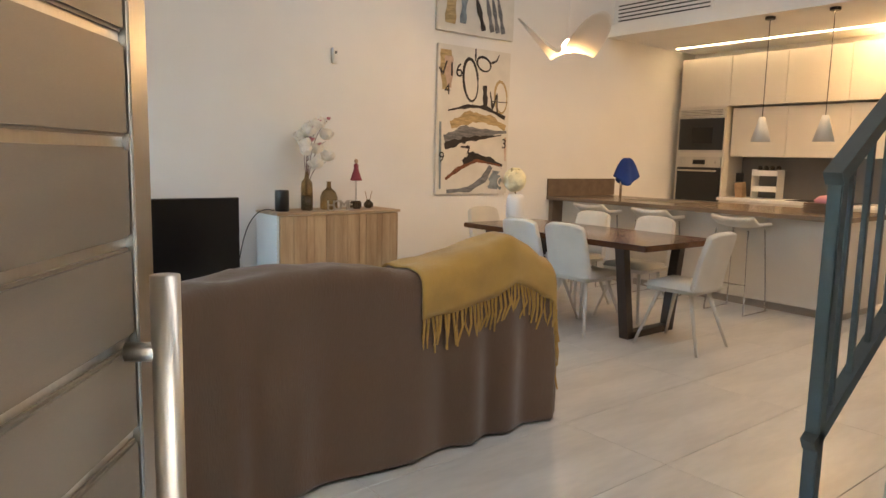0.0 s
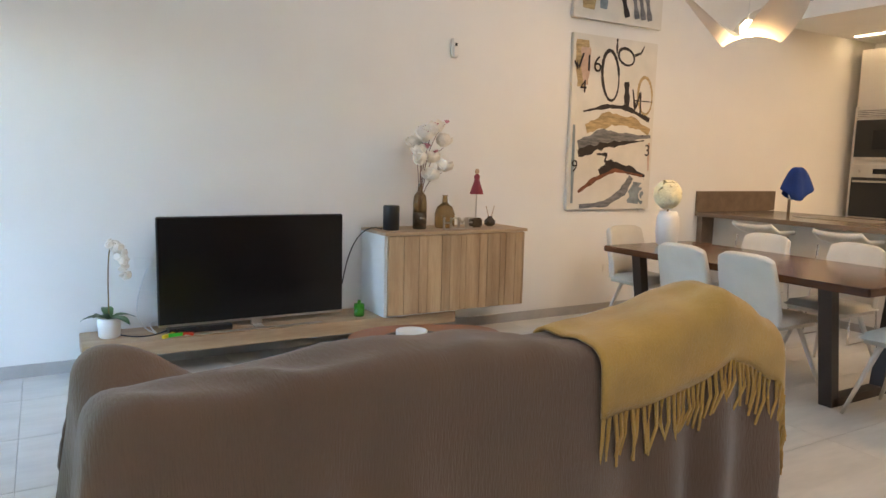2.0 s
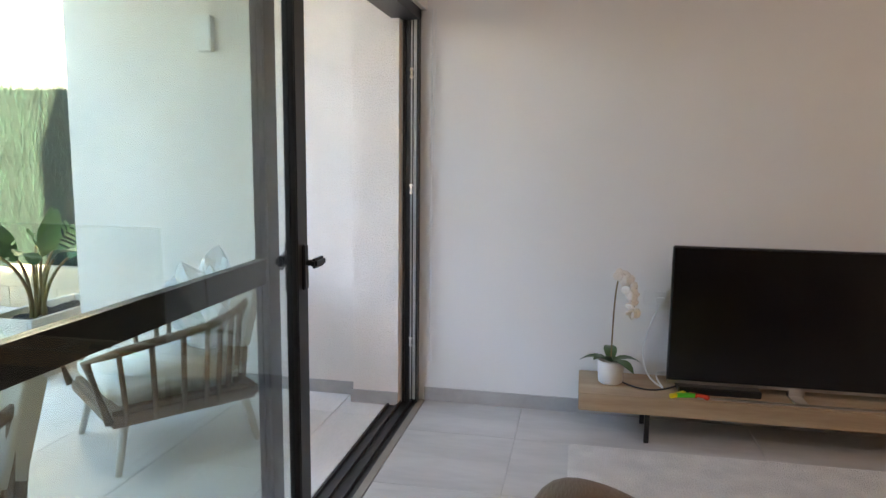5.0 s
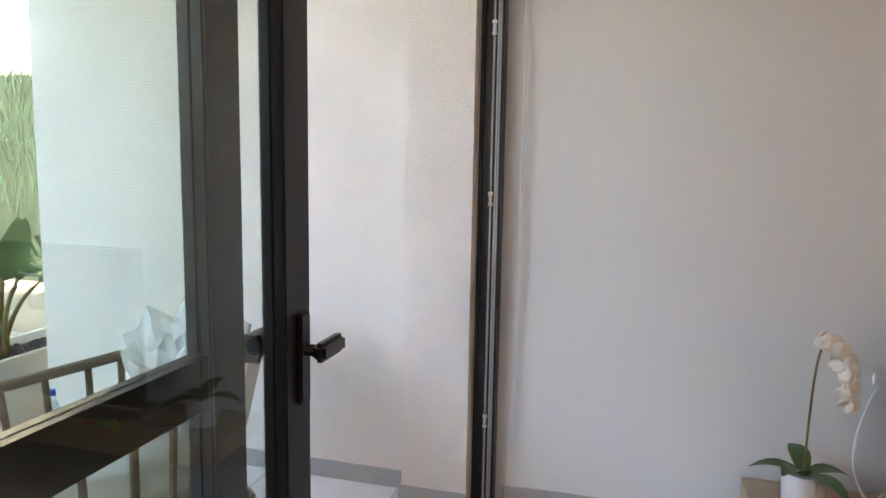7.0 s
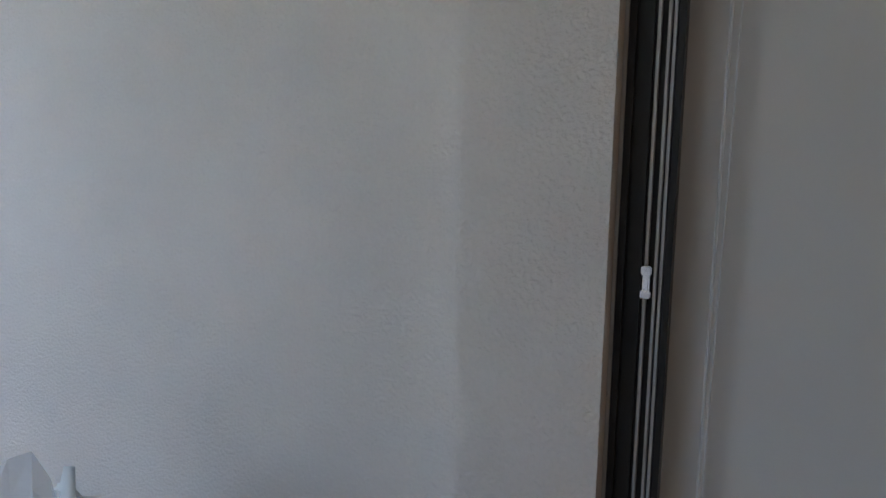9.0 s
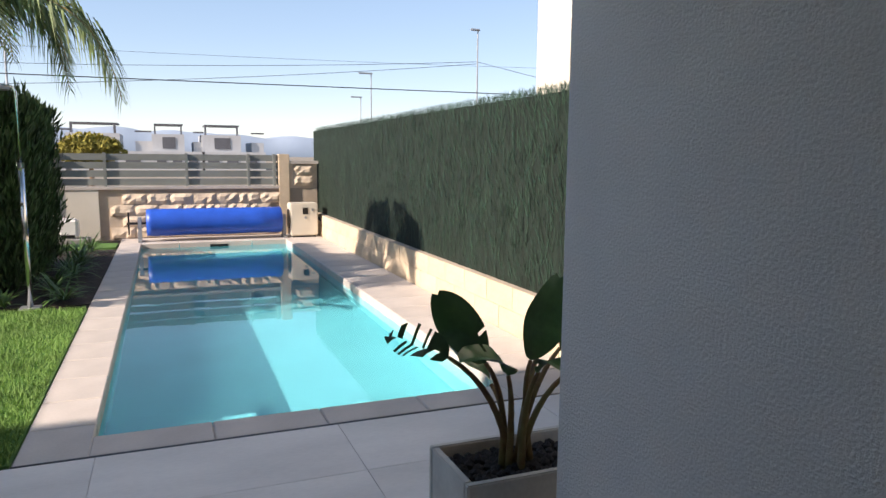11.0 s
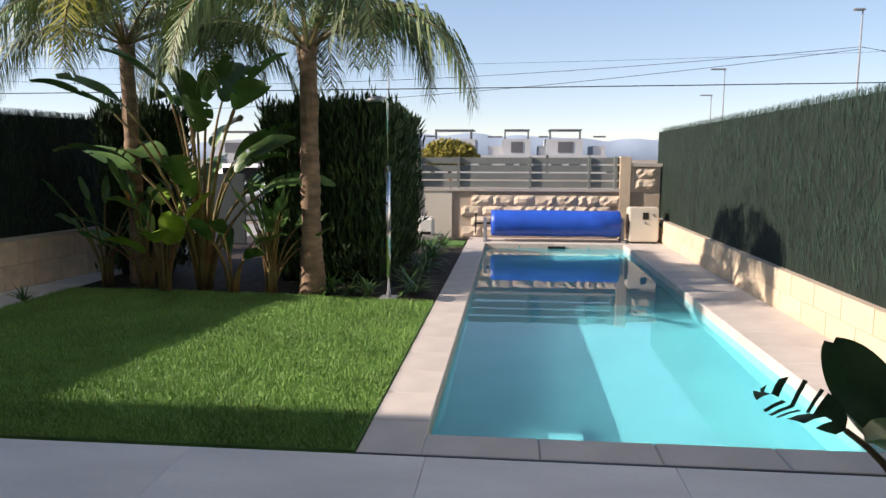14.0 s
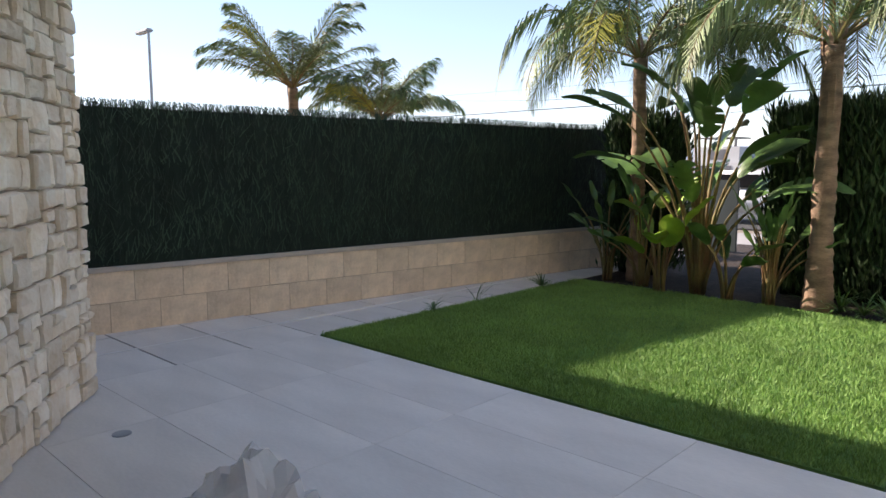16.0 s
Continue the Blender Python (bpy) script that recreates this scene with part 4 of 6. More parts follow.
stroke(pa, [(0.12, 0.16), (0.3, 0.27), (0.55, 0.36), (0.9, 0.31)], 0.05, 0.03, M_RUSTP, 0.35)
stroke(pa, [(0.76, 0.3), (0.66, 0.16), (0.45, 0.05), (0.14, 0.0 + 0.03)], 0.09, 0.06, M_GREYP, 0.2)
stroke(pa, [(0.82, 0.05), (0.84, 0.25)], 0.2, 0.18, M_TEALP, 0.2)
stroke(pa, [(0.04, 0.75), (0.05, 0.06)], 0.03, 0.045, M_TEALP, 0.15)
stroke(pa, [(1.0 - 0.04, 0.62), (0.97, 0.36)], 0.03, 0.03, M_PEACH, 0.2)
for txt, sz, px, pz, rz in (("√16", 0.2, 0.16, 1.22, 0), ("4", 0.16, 0.12, 1.03, 0), ("9", 0.15, 0.06, 0.34, 0), ("3", 0.15, 0.94, 0.5, 0), ("NOZ", 0.15, 0.86, 0.14, 90)):
    lettering(txt, sz, 0.0005, Matrix.Translation((px, -0.046, pz)) @ Matrix.Rotation(radians(rz), 4, "Y") @ pose(0, 0, 0, 90), M_INK if txt != "NOZ" else M_CANVAS, "painted_figures", pa)
pb = painting(4.72, 2.63, 5.78, 4.1, "upper abstract painting with slate and sand strokes")
stroke(pb, [(0.16, 0.08), (0.2, 0.7)], 0.14, 0.16, M_SAND, 0.2)
stroke(pb, [(0.33, 0.1), (0.36, 0.6)], 0.08, 0.1, M_TEALP, 0.3)
stroke(pb, [(0.62, 0.06), (0.5, 0.4)], 0.06, 0.07, M_INK, 0.3)
for k in range(3):
    stroke(pb, [(0.74 + 0.08 * k, 0.06), (0.64 + 0.08 * k, 0.45)], 0.06, 0.05, M_GREYP, 0.3)


# dining furniture
def dining_chair(where):
    c = thing("dining_chair", "cream upholstered dining chair with splayed metal legs", "chair", where, "chairs round the table")
    seat = box(-0.22, -0.22, 0.42, 0.22, 0.22, 0.485, 0.03, 3)
    part("seat", seat, M_CHAIR, c, "", True)
    n = 10
    verts, faces = [], []
    for j in range(n + 1):
        t = j / n
        for i in range(9):
            u = i / 8 * 2 - 1
            hw = 0.205 * (1 - 0.12 * t ** 3)
            z = 0.45 + 0.42 * t - (0.03 * u ** 4 if t > 0.9 else 0)
            verts.append((u * hw, -0.2 - 0.10 * t ** 1.3 + 0.03 * u * u, z))
    for j in range(n):
        for i in range(8):
            k = j * 9 + i
            faces.append((k, k + 1, k + 10, k + 9))
    b = raw("backrest", verts, faces, M_CHAIR, c, True)
    so = b.modifiers.new("thickness", "SOLIDIFY")
    so.thickness, so.offset = 0.05, 0
    bv = b.modifiers.new("rounding", "BEVEL")
    bv.width, bv.segments = 0.018, 3
    for sx in (-1, 1):
        for sy in (-1, 1):
            part("leg", tube([(0.12 * sx, 0.12 * sy, 0.43), (0.23 * sx, 0.25 * sy, 0.0)], 0.017, 10, 0.6), M_CREAML, c, "", True)
    return c


ch = dining_chair(pose(4.86, -2.9, 0, 0, 0, 4))
for x_, y_, a in ((4.63, -2.15, -90), (4.62, -1.67, -90), (5.36, -2.11, 90), (5.33, -1.44, 92), (4.96, -0.8, 180)):
    copy_thing(ch, pose(x_, y_, 0, 0, 0, a))
tab = thing("dining_table", "dark glossy walnut dining table with trapezoid legs", "table")
part("tabletop", box(4.47, -2.83, 0.71, 5.42, -0.82, 0.755, 0.008), M_WALNUT, tab)
for yy in (-2.55, -1.1):
    part("leg", merge(*[put(box(-0.035, -0.04, 0, 0.035, 0.04, 0.72), Matrix.Translation((sx, yy, 0)) @ Matrix.Shear("XY", 4, (0, 0)) @ pose(0, 0, 0, 0, an, 0)) for sx, an in ((4.68, -9), (5.2, 9))], box(4.66, yy - 0.04, 0, 5.22, yy + 0.04, 0.05)), mat("dark_leg", (0.035, 0.022, 0.016), 0.4, vary=0.15, fine=60, bump=0.05), tab, "dark trapezoid leg frame")
wv = thing("flower_vase", "white ceramic vase with mottled glaze", "vase", pose(4.96, -1.0, 0.755))
part("body", lathe([(0.06, 0), (0.08, 0.02), (0.09, 0.12), (0.085, 0.22), (0.065, 0.27), (0.055, 0.265)], 28), M_WHITE, wv, "", True)
pom = thing("flower_ball", "cream round flower head in the white vase", "flowers", pose(4.96, -1.0, 0.985))
rnd = random.Random(5)
bl = []
for k in range(240):
    d = Vector((rnd.gauss(0, 1), rnd.gauss(0, 1), rnd.gauss(0, 1))).normalized()
    bl.append(put(flower_petal(0.022), Matrix.Translation((-0.02 + d.x * 0.1, d.y * 0.1, 0.17 + d.z * 0.11)) @ d.to_track_quat("Z", "Y").to_matrix().to_4x4()))
part("petals", merge(*bl), mat("hydrangea_petal", (0.8, 0.74, 0.5), 0.7, vary=0.08, scale=20, fine=80, bump=0.1), pom)
part("stalk", tube([(0, 0, -0.1), (-0.01, 0, 0.1)], 0.006, 6), M_STALK, pom)

# petal-shaped pendant lamp
pl = thing("pendant_lamp", "pendant lamp of three curved frosted petals", "lamp", pose(4.84, -1.68, 2.31))
for k in range(3):
    verts, faces = [], []
    for j in range(15):
        for i in range(17):
            u, v = i / 16 * 2 - 1, j / 14
            th = radians(120 * k + 25) + u * radians(60)
            r = 0.05 + (0.27 + 0.11 * math.cos(math.pi * u / 1.0) * v) * v
            z = -0.06 + 0.11 * v ** 1.5 + 0.15 * v ** 1.4 * math.cos(math.pi * u) - 0.03 * v * math.sin(math.pi * u)
            verts.append((r * math.cos(th), r * math.sin(th), z))
    for j in range(14):
        for i in range(16):
            q = j * 17 + i
            faces.append((q, q + 1, q + 18, q + 17))
    shade = raw("shade", verts, faces, M_SHADE, pl, True)
    shade.modifiers.new("thickness", "SOLIDIFY").thickness = 0.004
part("bulb", lathe([(0.01, -0.065), (0.045, -0.05), (0.05, 0.0), (0.02, 0.04)], 16), M_BULB, pl, "warm glowing bulb", True)
part("wire", tube([(0, 0, 0.03), (0, 0, 2.89)], 0.003, 6), M_CABLEW, pl)

# ---- kitchen ----
island = thing("kitchen_island", "grey kitchen island with brown counter", "kitchen island")
part("front_panel", box(6.68, -3.3, 0.08, 6.7, -0.01, 0.88), M_KIT, island)
part("side_panel", box(6.7, -3.3, 0.08, 7.55, -3.28, 0.88), M_KIT, island)
part("plinth", box(6.73, -3.25, 0, 7.5, -0.02, 0.08), M_KITG, island)
part("carcass", box(6.7, -3.28, 0.08, 7.55, -0.01, 0.878), M_KIT, island)
part("end_panel", box(6.5, -0.06, 0, 6.68, -0.0, 0.88), M_COUNTER, island)
ctop = thing("counter_top", "polished brown stone counter with raised end", "worktop")
part("slab", box(6.45, -3.34, 0.88, 7.6, -0.002, 0.92, 0.003), M_COUNTER, ctop)
part("upstand", box(6.45, -0.03, 0.92, 7.7, -0.004, 1.13, 0.002), M_COUNTER, ctop)
# no hollow here: a thin dark plate lies on the slab
part("sink", box(6.95, -1.5, 0.9205, 7.4, -0.75, 0.924), M_SPLASH, ctop, "flat dark plate in the sink's place")
tap = thing("tap", "chrome tap rising from the island counter", "tap", pose(7.0, -0.66, 0.92))
part("spout", merge(tube([(0, 0, 0), (0, 0, 0.36)], 0.014, 12), tube(curve_pts((0, 0, 0.36), (0.06, -0.02, 0.44), (0.16, -0.04, 0.33)), 0.012, 12)), M_CHROME, tap, "", True)
towel = thing("dish_cloth", "dark blue cloth hung over the tap", "cloth", pose(7.06, -0.68, 1.22))
verts, faces = [], []
for j in range(11):
    for i in range(25):
        a, t = 2 * math.pi * i / 24, j / 10
        r = 0.03 + 0.1 * t ** 0.7 * (1 + 0.25 * math.sin(5 * a + 1))
        verts.append((r * math.cos(a), r * math.sin(a), 0.17 - 0.26 * t ** 1.2 * (1 + 0.22 * math.sin(2 * a))))
for j in range(10):
    for i in range(24):
        k = j * 25 + i
        faces.append((k, k + 1, k + 26, k + 25))
raw("cloth", verts, faces, M_BLUE, towel, True).modifiers.new("thickness", "SOLIDIFY").thickness = 0.006

tower = thing("oven_tower", "tall kitchen unit with microwave and oven", "cabinet")
part("body", merge(box(8.9, -0.83, 0.1, 9.38, -0.81, 2.1), box(8.9, -0.15, 0.1, 9.38, -0.13, 2.1), box(8.92, -0.81, 0.1, 9.38, -0.15, 2.1)), M_KIT, tower)
part("grille", box(8.885, -0.81, 1.98, 8.92, -0.15, 2.07), M_STEEL, tower, "steel ventilation strip")
# raised black bars paint in the shade of the vent gaps
for k in range(4):
    part("dark_slot_bar", box(8.883, -0.79, 1.99 + 0.02 * k, 8.8845, -0.17, 1.996 + 0.02 * k), M_BLACK, tower)
mw = part("microwave", box(8.885, -0.8, 1.53, 8.92, -0.16, 1.95, 0.004), M_BLACK, tower, "black built-in microwave")
part("frame", box(8.882, -0.8, 1.5, 8.9, -0.16, 1.528), M_STEEL, mw)
part("window", box(8.881, -0.66, 1.62, 8.884, -0.36, 1.83), M_SCREEN, mw)
ov = part("oven", box(8.885, -0.8, 0.85, 8.92, -0.16, 1.3, 0.004), M_BLACK, tower, "black glass oven door")
part("control_panel", box(8.88, -0.8, 1.3, 8.92, -0.16, 1.44, 0.003), M_STEEL, ov)
part("display", box(8.878, -0.58, 1.34, 8.8795, -0.4, 1.4), M_SCREEN, ov)
part("oven_handle", tube([(8.85, -0.76, 1.255), (8.85, -0.2, 1.255)], 0.012, 10), M_STEEL, ov)
for yy in (-0.72, -0.24):
    part("knob", tube([(8.88, yy, 1.37), (8.86, yy, 1.37)], 0.02, 12), M_STEEL, ov)


def cupboard(x0, y0, z0, y1, z1, label, m_):
    c = thing("wall_cupboard", label, "cabinet", None, "kitchen wall cupboards")
    part("body", box(x0 + 0.02, y0, z0, 9.39, y1, z1), m_, c)
    part("door", box(x0, y0 + 0.002, z0 + 0.002, x0 + 0.018, y1 - 0.002, z1 - 0.002, 0.002), m_, c)


for i in range(6):
    y1 = -0.14 - 0.72 * i
    cupboard(8.9, y1 - 0.72, 2.1, y1, 2.74, "flat cream handleless upper wall cupboard", M_KIT)
    if i:
        cupboard(9.0, y1 - 0.72, 1.45, y1 - 0.001, 2.08, "flat greige lower wall cupboard", M_KIT)
        b = thing("base_cupboard", "flat greige kitchen base cupboard", "cabinet", None, "kitchen base cupboards")
        part("body", box(8.82, y1 - 0.72, 0.1, 9.39, y1 - 0.001, 0.88), M_KIT, b)
        part("door", box(8.8, y1 - 0.718, 0.102, 8.818, y1 - 0.003, 0.876, 0.002), M_KIT, b)
tagged(mesh_ob("worktop", box(8.78, -4.46, 0.88, 9.39, -0.84, 0.92, 0.003), M_WHITE), "white kitchen worktop against the wall", "worktop")
structure("splashback", box(9.37, -4.46, 0.92, 9.4, -0.84, 1.45), M_SPLASH, "dark grey kitchen splashback", "wall")
led = thing("led_strip", "warm light strip along the kitchen ceiling", "light strip")
part("diffuser", box(8.74, -5.1, 2.872, 8.8, -0.12, 2.88), M_LED, led, "glowing strip")


def pendant(where):
    p = thing("pendant_lamp", "small pale blue cone pendant on long cord", "lamp", where, "pendants over the island")
    part("shade", lathe([(0.03, 0.26), (0.045, 0.2), (0.1, 0.0), (0.095, 0.0), (0.04, 0.2)], 24), mat("pale_blue_shade", (0.5, 0.53, 0.55), 0.5, vary=0.03, fine=80, bump=0.02), p, "", True)
    part("bulb", lathe([(0.02, 0.09), (0.07, 0.03), (0.07, 0.015), (0.02, 0.005)], 16), M_BULB, p)
    part("cord", tube([(0, 0, 0.26), (0, 0, 1.27)], 0.004, 6), M_BLACK, p)
    part("ceiling_cup", lathe([(0.05, 1.26), (0.05, 1.29)], 16), M_BLACK, p)
    return p


p0 = pendant(pose(7.6, -1.98, 1.59))
copy_thing(p0, pose(7.6, -2.62, 1.59))


def stool(where):
    s = thing("bar_stool", "white low-backed bar stool on chrome sled legs", "stool", where, "stools at the island")
    verts, faces = [], []
    for j in range(9):
        for i in range(9):
            u, v = i / 8 * 2 - 1, j / 8
            verts.append((-0.18 + 0.36 * v, 0.2 * u, 0.78 + 0.10 * max(0, 0.35 - v) ** 1 * 2 + 0.02 * u * u))
    for j in range(8):
        for i in range(8):
            k = j * 9 + i
            faces.append((k, k + 1, k + 10, k + 9))
    b = raw("seat", verts, faces, M_CHAIR, s, True)
    b.modifiers.new("thickness", "SOLIDIFY").thickness = 0.03
    for sy in (-1, 1):
        part("sled_leg", tube([(-0.15, 0.15 * sy, 0.77), (-0.2, 0.19 * sy, 0.012), (0.2, 0.19 * sy, 0.012), (0.15, 0.15 * sy, 0.77)], 0.009, 8), M_CHROME, s, "", True)
    part("footrest", tube([(-0.185, -0.175, 0.28), (-0.185, 0.175, 0.28)], 0.008, 8), M_CHROME, s)
    return s


s0 = stool(pose(6.36, -2.5, 0))
copy_thing(s0, pose(6.36, -1.62, 0))
copy_thing(s0, pose(6.36, -0.85, 0))
kb = thing("knife_block", "wooden knife block with black knives", "knife block", pose(9.1, -1.0, 0.92))
part("block", put(box(-0.06, -0.05, 0, 0.06, 0.05, 0.2, 0.005), pose(0, 0, 0.0, 0, -12, 0)), M_WOODH, kb)
for k in range(4):
    part("knife", box(-0.08, -0.045 + 0.025 * k, 0.2, -0.04, -0.03 + 0.025 * k, 0.32, 0.004), M_BLACK, kb)
crate = thing("spice_crate", "white wooden spice crate with jars", "crate", pose(9.15, -1.32, 0.92))
for z_ in (0.0, 0.2):
    part("slat", box(-0.09, -0.17, z_ + 0.1, -0.08, 0.17, z_ + 0.16), M_WHITE, crate)
    part("shelf", box(-0.09, -0.17, z_ + 0.09, 0.09, 0.17, z_ + 0.1), M_WHITE, crate)
for yy in (-0.17, 0.16):
    part("side", box(-0.09, yy, 0, 0.09, yy + 0.01, 0.37), M_WHITE, crate)
for k in range(4):
    part("jar", lathe([(0.03, 0.3), (0.03, 0.4), (0.015, 0.42)], 10, (0.02, -0.12 + 0.08 * k, 0)), M_SMOKE, crate)
hob = thing("hob", "flat black glass hob in the worktop", "hob")
part("glass", box(8.86, -2.5, 0.921, 9.3, -1.7, 0.926), M_SCREEN, hob)
basket = thing("basket", "dark wicker basket with a pale cloth", "basket", pose(6.95, -2.98, 0.92))
part("body", merge(*[box(-0.13, -0.16, 0.02 * k, 0.13, 0.16, 0.02 * k + 0.016, 0.007) for k in range(5)]), M_WICKER, basket)
part("cloth", lathe([(0.1, 0.09), (0.11, 0.12), (0.06, 0.16), (0.02, 0.165)], 14), M_PINK, basket, "pale pink cloth", True)
kettle = thing("kettle", "white kettle with black handle", "kettle", pose(9.1, -2.75, 0.92))
part("body", lathe([(0.07, 0), (0.075, 0.02), (0.055, 0.2), (0.04, 0.22)], 18), M_WHITE, kettle, "", True)
part("kettle_handle", tube(curve_pts((0, -0.06, 0.2), (0, -0.14, 0.14), (0, -0.07, 0.04)), 0.01, 8), M_BLACK, kettle)
vent = thing("air_grille", "white slotted air grille above the kitchen", "vent")
part("frame", box(7.535, -1.35, 3.04, 7.55, -0.05, 3.3), M_CEIL, vent)
# solid black bars in place of the shaded gaps of the grille
for k in range(5):
    part("dark_slot_bar", box(7.53, -1.32, 3.07 + 0.045 * k, 7.536, -0.08, 3.085 + 0.045 * k), M_BLACK, vent)

# stairs with railing beside the entrance
st = thing("staircase", "pale stone stairs rising beside the entrance", "stairs", kind="structure")
for k in range(9):
    part("step", box(2.45 + 0.28 * k, -5.59, 0.0, 2.73 + 0.28 * k, -4.98, 0.18 * (k + 1), 0.004), M_TILE, st)
rl = thing("stair_railing", "dark grey steel stair railing with square bars", "railing")
part("newel", box(2.345, -4.925, 0, 2.385, -4.885, 1.33, 0.003), M_RAIL, rl)
sl = 0.18 / 0.28
part("handrail", put(box(0, -0.025, -0.02, 2.6, 0.025, 0.02), Matrix.Translation((2.33, -4.905, 1.31)) @ pose(0, 0, 0, 0, -math.degrees(math.atan(sl)), 0)), M_RAIL, rl)
part("bottom_rail", put(box(0, -0.02, -0.02, 2.6, 0.02, 0.02), Matrix.Translation((2.33, -4.905, 0.55)) @ pose(0, 0, 0, 0, -math.degrees(math.atan(sl)), 0)), M_RAIL, rl)
for k in range(1, 14):
    x_ = 2.33 + 0.12 * k
    part("baluster", box(x_ - 0.008, -4.913, 0.55 + sl * 0.12 * k, x_ + 0.008, -4.897, 1.3 + sl * 0.12 * k), M_RAIL, rl)

# ---- terrace things ----
def armchair(where):
    a = thing("garden_armchair", "taupe rope garden armchair with cream cushion", "armchair", where, "terrace armchairs")
    part("seat_cushion", box(-0.3, -0.28, 0.3, 0.3, 0.34, 0.43, 0.04, 3), M_CUSH, a, "cream seat cushion", True)
    part("back_cushion", put(box(-0.28, -0.07, 0, 0.28, 0.07, 0.42, 0.06, 3), Matrix.Translation((0, -0.26, 0.42)) @ pose(0, 0, 0, 14)), M_CUSH, a, "cream back cushion", True)
    part("seat_frame", box(-0.33, -0.34, 0.22, 0.33, 0.36, 0.3, 0.02), M_WICKER, a)
    rim = []
    for i in range(25):
        t = i / 24 * 2 - 1
        ang = t * 2.25
        x_, y_ = 0.36 * math.sin(ang) * (1.0), -0.05 - 0.36 * math.cos(ang)
        if abs(t) > 0.7:
            y_ += (abs(t) - 0.7) * 0.9
            x_ = math.copysign(0.36, t)
        rim.append(Vector((x_, y_, 0.72 - 0.17 * abs(t) ** 1.5)))
    part("rim", tube([Vector((-0.34, 0.36, 0.26))] + rim + [Vector((0.34, 0.36, 0.26))], 0.02, 10), M_WICKER, a, "", True)
    for i in range(1, 24):
        p = rim[i]
        low = Vector((max(-0.33, min(0.33, p.x * 0.92)), max(-0.33, p.y * 0.9), 0.24))
        part("slat", tube([p, low], 0.013, 6), M_WICKER, a)
    for sx in (-1, 1):
        for sy in (-1, 1):
            part("leg", tube([(0.27 * sx, 0.28 * sy, 0.24), (0.31 * sx, 0.33 * sy, 0.0)], 0.022, 10, 0.7), M_CREAML, a, "", True)
    return a


def plastic_bag(where, size, seed):
    b = thing("plastic_bag", "crumpled clear plastic wrapping", "plastic bag", where)
    bm = bmesh.new()
    bmesh.ops.create_icosphere(bm, subdivisions=4, radius=1)
    for v in bm.verts:
        n1 = noise.noise(v.co * 2.1 + Vector((seed, 0, 0))) + 0.6 * abs(noise.noise(v.co * 5 + Vector((0, seed, 0))))
        v.co = Vector((v.co.x * size[0], v.co.y * size[1], (v.co.z + 0.9) * size[2] * 0.5)) * (1 + 0.35 * n1)
        v.co.z = max(0.0, v.co.z)
    part("film", bm, M_BAG, b)


ac = armchair(pose(-1.15, -0.8, 0, 0, 0, 142))
copy_thing(ac, pose(-1.1, -2.3, 0, 0, 0, 143))
plastic_bag(pose(-1.0, -0.62, 0.44, 0, 0, 30), (0.19, 0.22, 0.42), 1.0)
plastic_bag(pose(-1.3, -2.5, 0.44), (0.13, 0.14, 0.38), 4.0)
rt = thing("side_table", "round dark terrace coffee table", "table", pose(-1.85, -1.5, 0))
part("tabletop", lathe([(0.3, 0.4), (0.32, 0.41), (0.32, 0.425), (0.3, 0.43)], 40), M_CUSH, rt, "pale top with dark rim", True)
part("rim", lathe([(0.321, 0.405), (0.33, 0.41), (0.33, 0.43), (0.321, 0.434)], 40), M_BLACK, rt, "", True)
for k in range(3):
    part("leg", tube([(0.2 * math.cos(2.1 * k), 0.2 * math.sin(2.1 * k), 0.41), (0.27 * math.cos(2.1 * k), 0.27 * math.sin(2.1 * k), 0)], 0.015, 8), M_BLACK, rt)
bt = thing("water_bottle", "clear water bottle with a blue cap", "bottle", pose(-2.05, -0.2, 0))
part("body", lathe([(0.035, 0), (0.04, 0.02), (0.04, 0.2), (0.015, 0.27), (0.015, 0.29)], 16), M_BAG, bt, "", True)
part("cap", lathe([(0.016, 0.29), (0.016, 0.315)], 14), M_ROLL, bt)
lampw = thing("wall_lamp", "small white outdoor wall lamp", "lamp", pose(-1.32, 0, 2.1))
part("body", box(-0.05, -0.06, -0.1, 0.05, 0, 0.1, 0.006), M_WHITE, lampw)
sw = thing("wall_switch", "white outdoor switch on the stucco", "switch", pose(-1.2, 0, 0.5))
part("plate", box(-0.035, -0.02, -0.04, 0.035, 0, 0.04, 0.005), M_WHITE, sw)
part("rocker", box(-0.025, -0.025, -0.03, 0.025, -0.02, 0.03, 0.002), M_WHITE, sw)
dr = thing("floor_drain", "small round grey floor outlet", "drain", pose(-2.0, -5.0, 0.0))
part("grate", lathe([(0.05, 0), (0.05, 0.004)], 20), M_POLE, dr)

# planter with bird of paradise
pot = thing("planter", "pale concrete planter box with black gravel", "planter", pose(-2.63, 0.1, 0))
M_PLANT = mat("concrete_planter", (0.6, 0.56, 0.5), 0.85, vary=0.1, scale=4, fine=50, bump=0.25)
for q in ((-0.14, -0.35, 0, 0.22, 0.45, 0.05), (-0.14, -0.35, 0.05, -0.11, 0.45, 0.39), (0.19, -0.35, 0.05, 0.22, 0.45, 0.39), (-0.11, -0.35, 0.05, 0.19, -0.32, 0.39), (-0.11, 0.42, 0.05, 0.19, 0.45, 0.39)):
    part("trough_side", box(*q, 0.005), M_PLANT, pot)
rnd = random.Random(3)
bits = [box(-0.11, -0.32, 0.05, 0.19, 0.42, 0.33)]
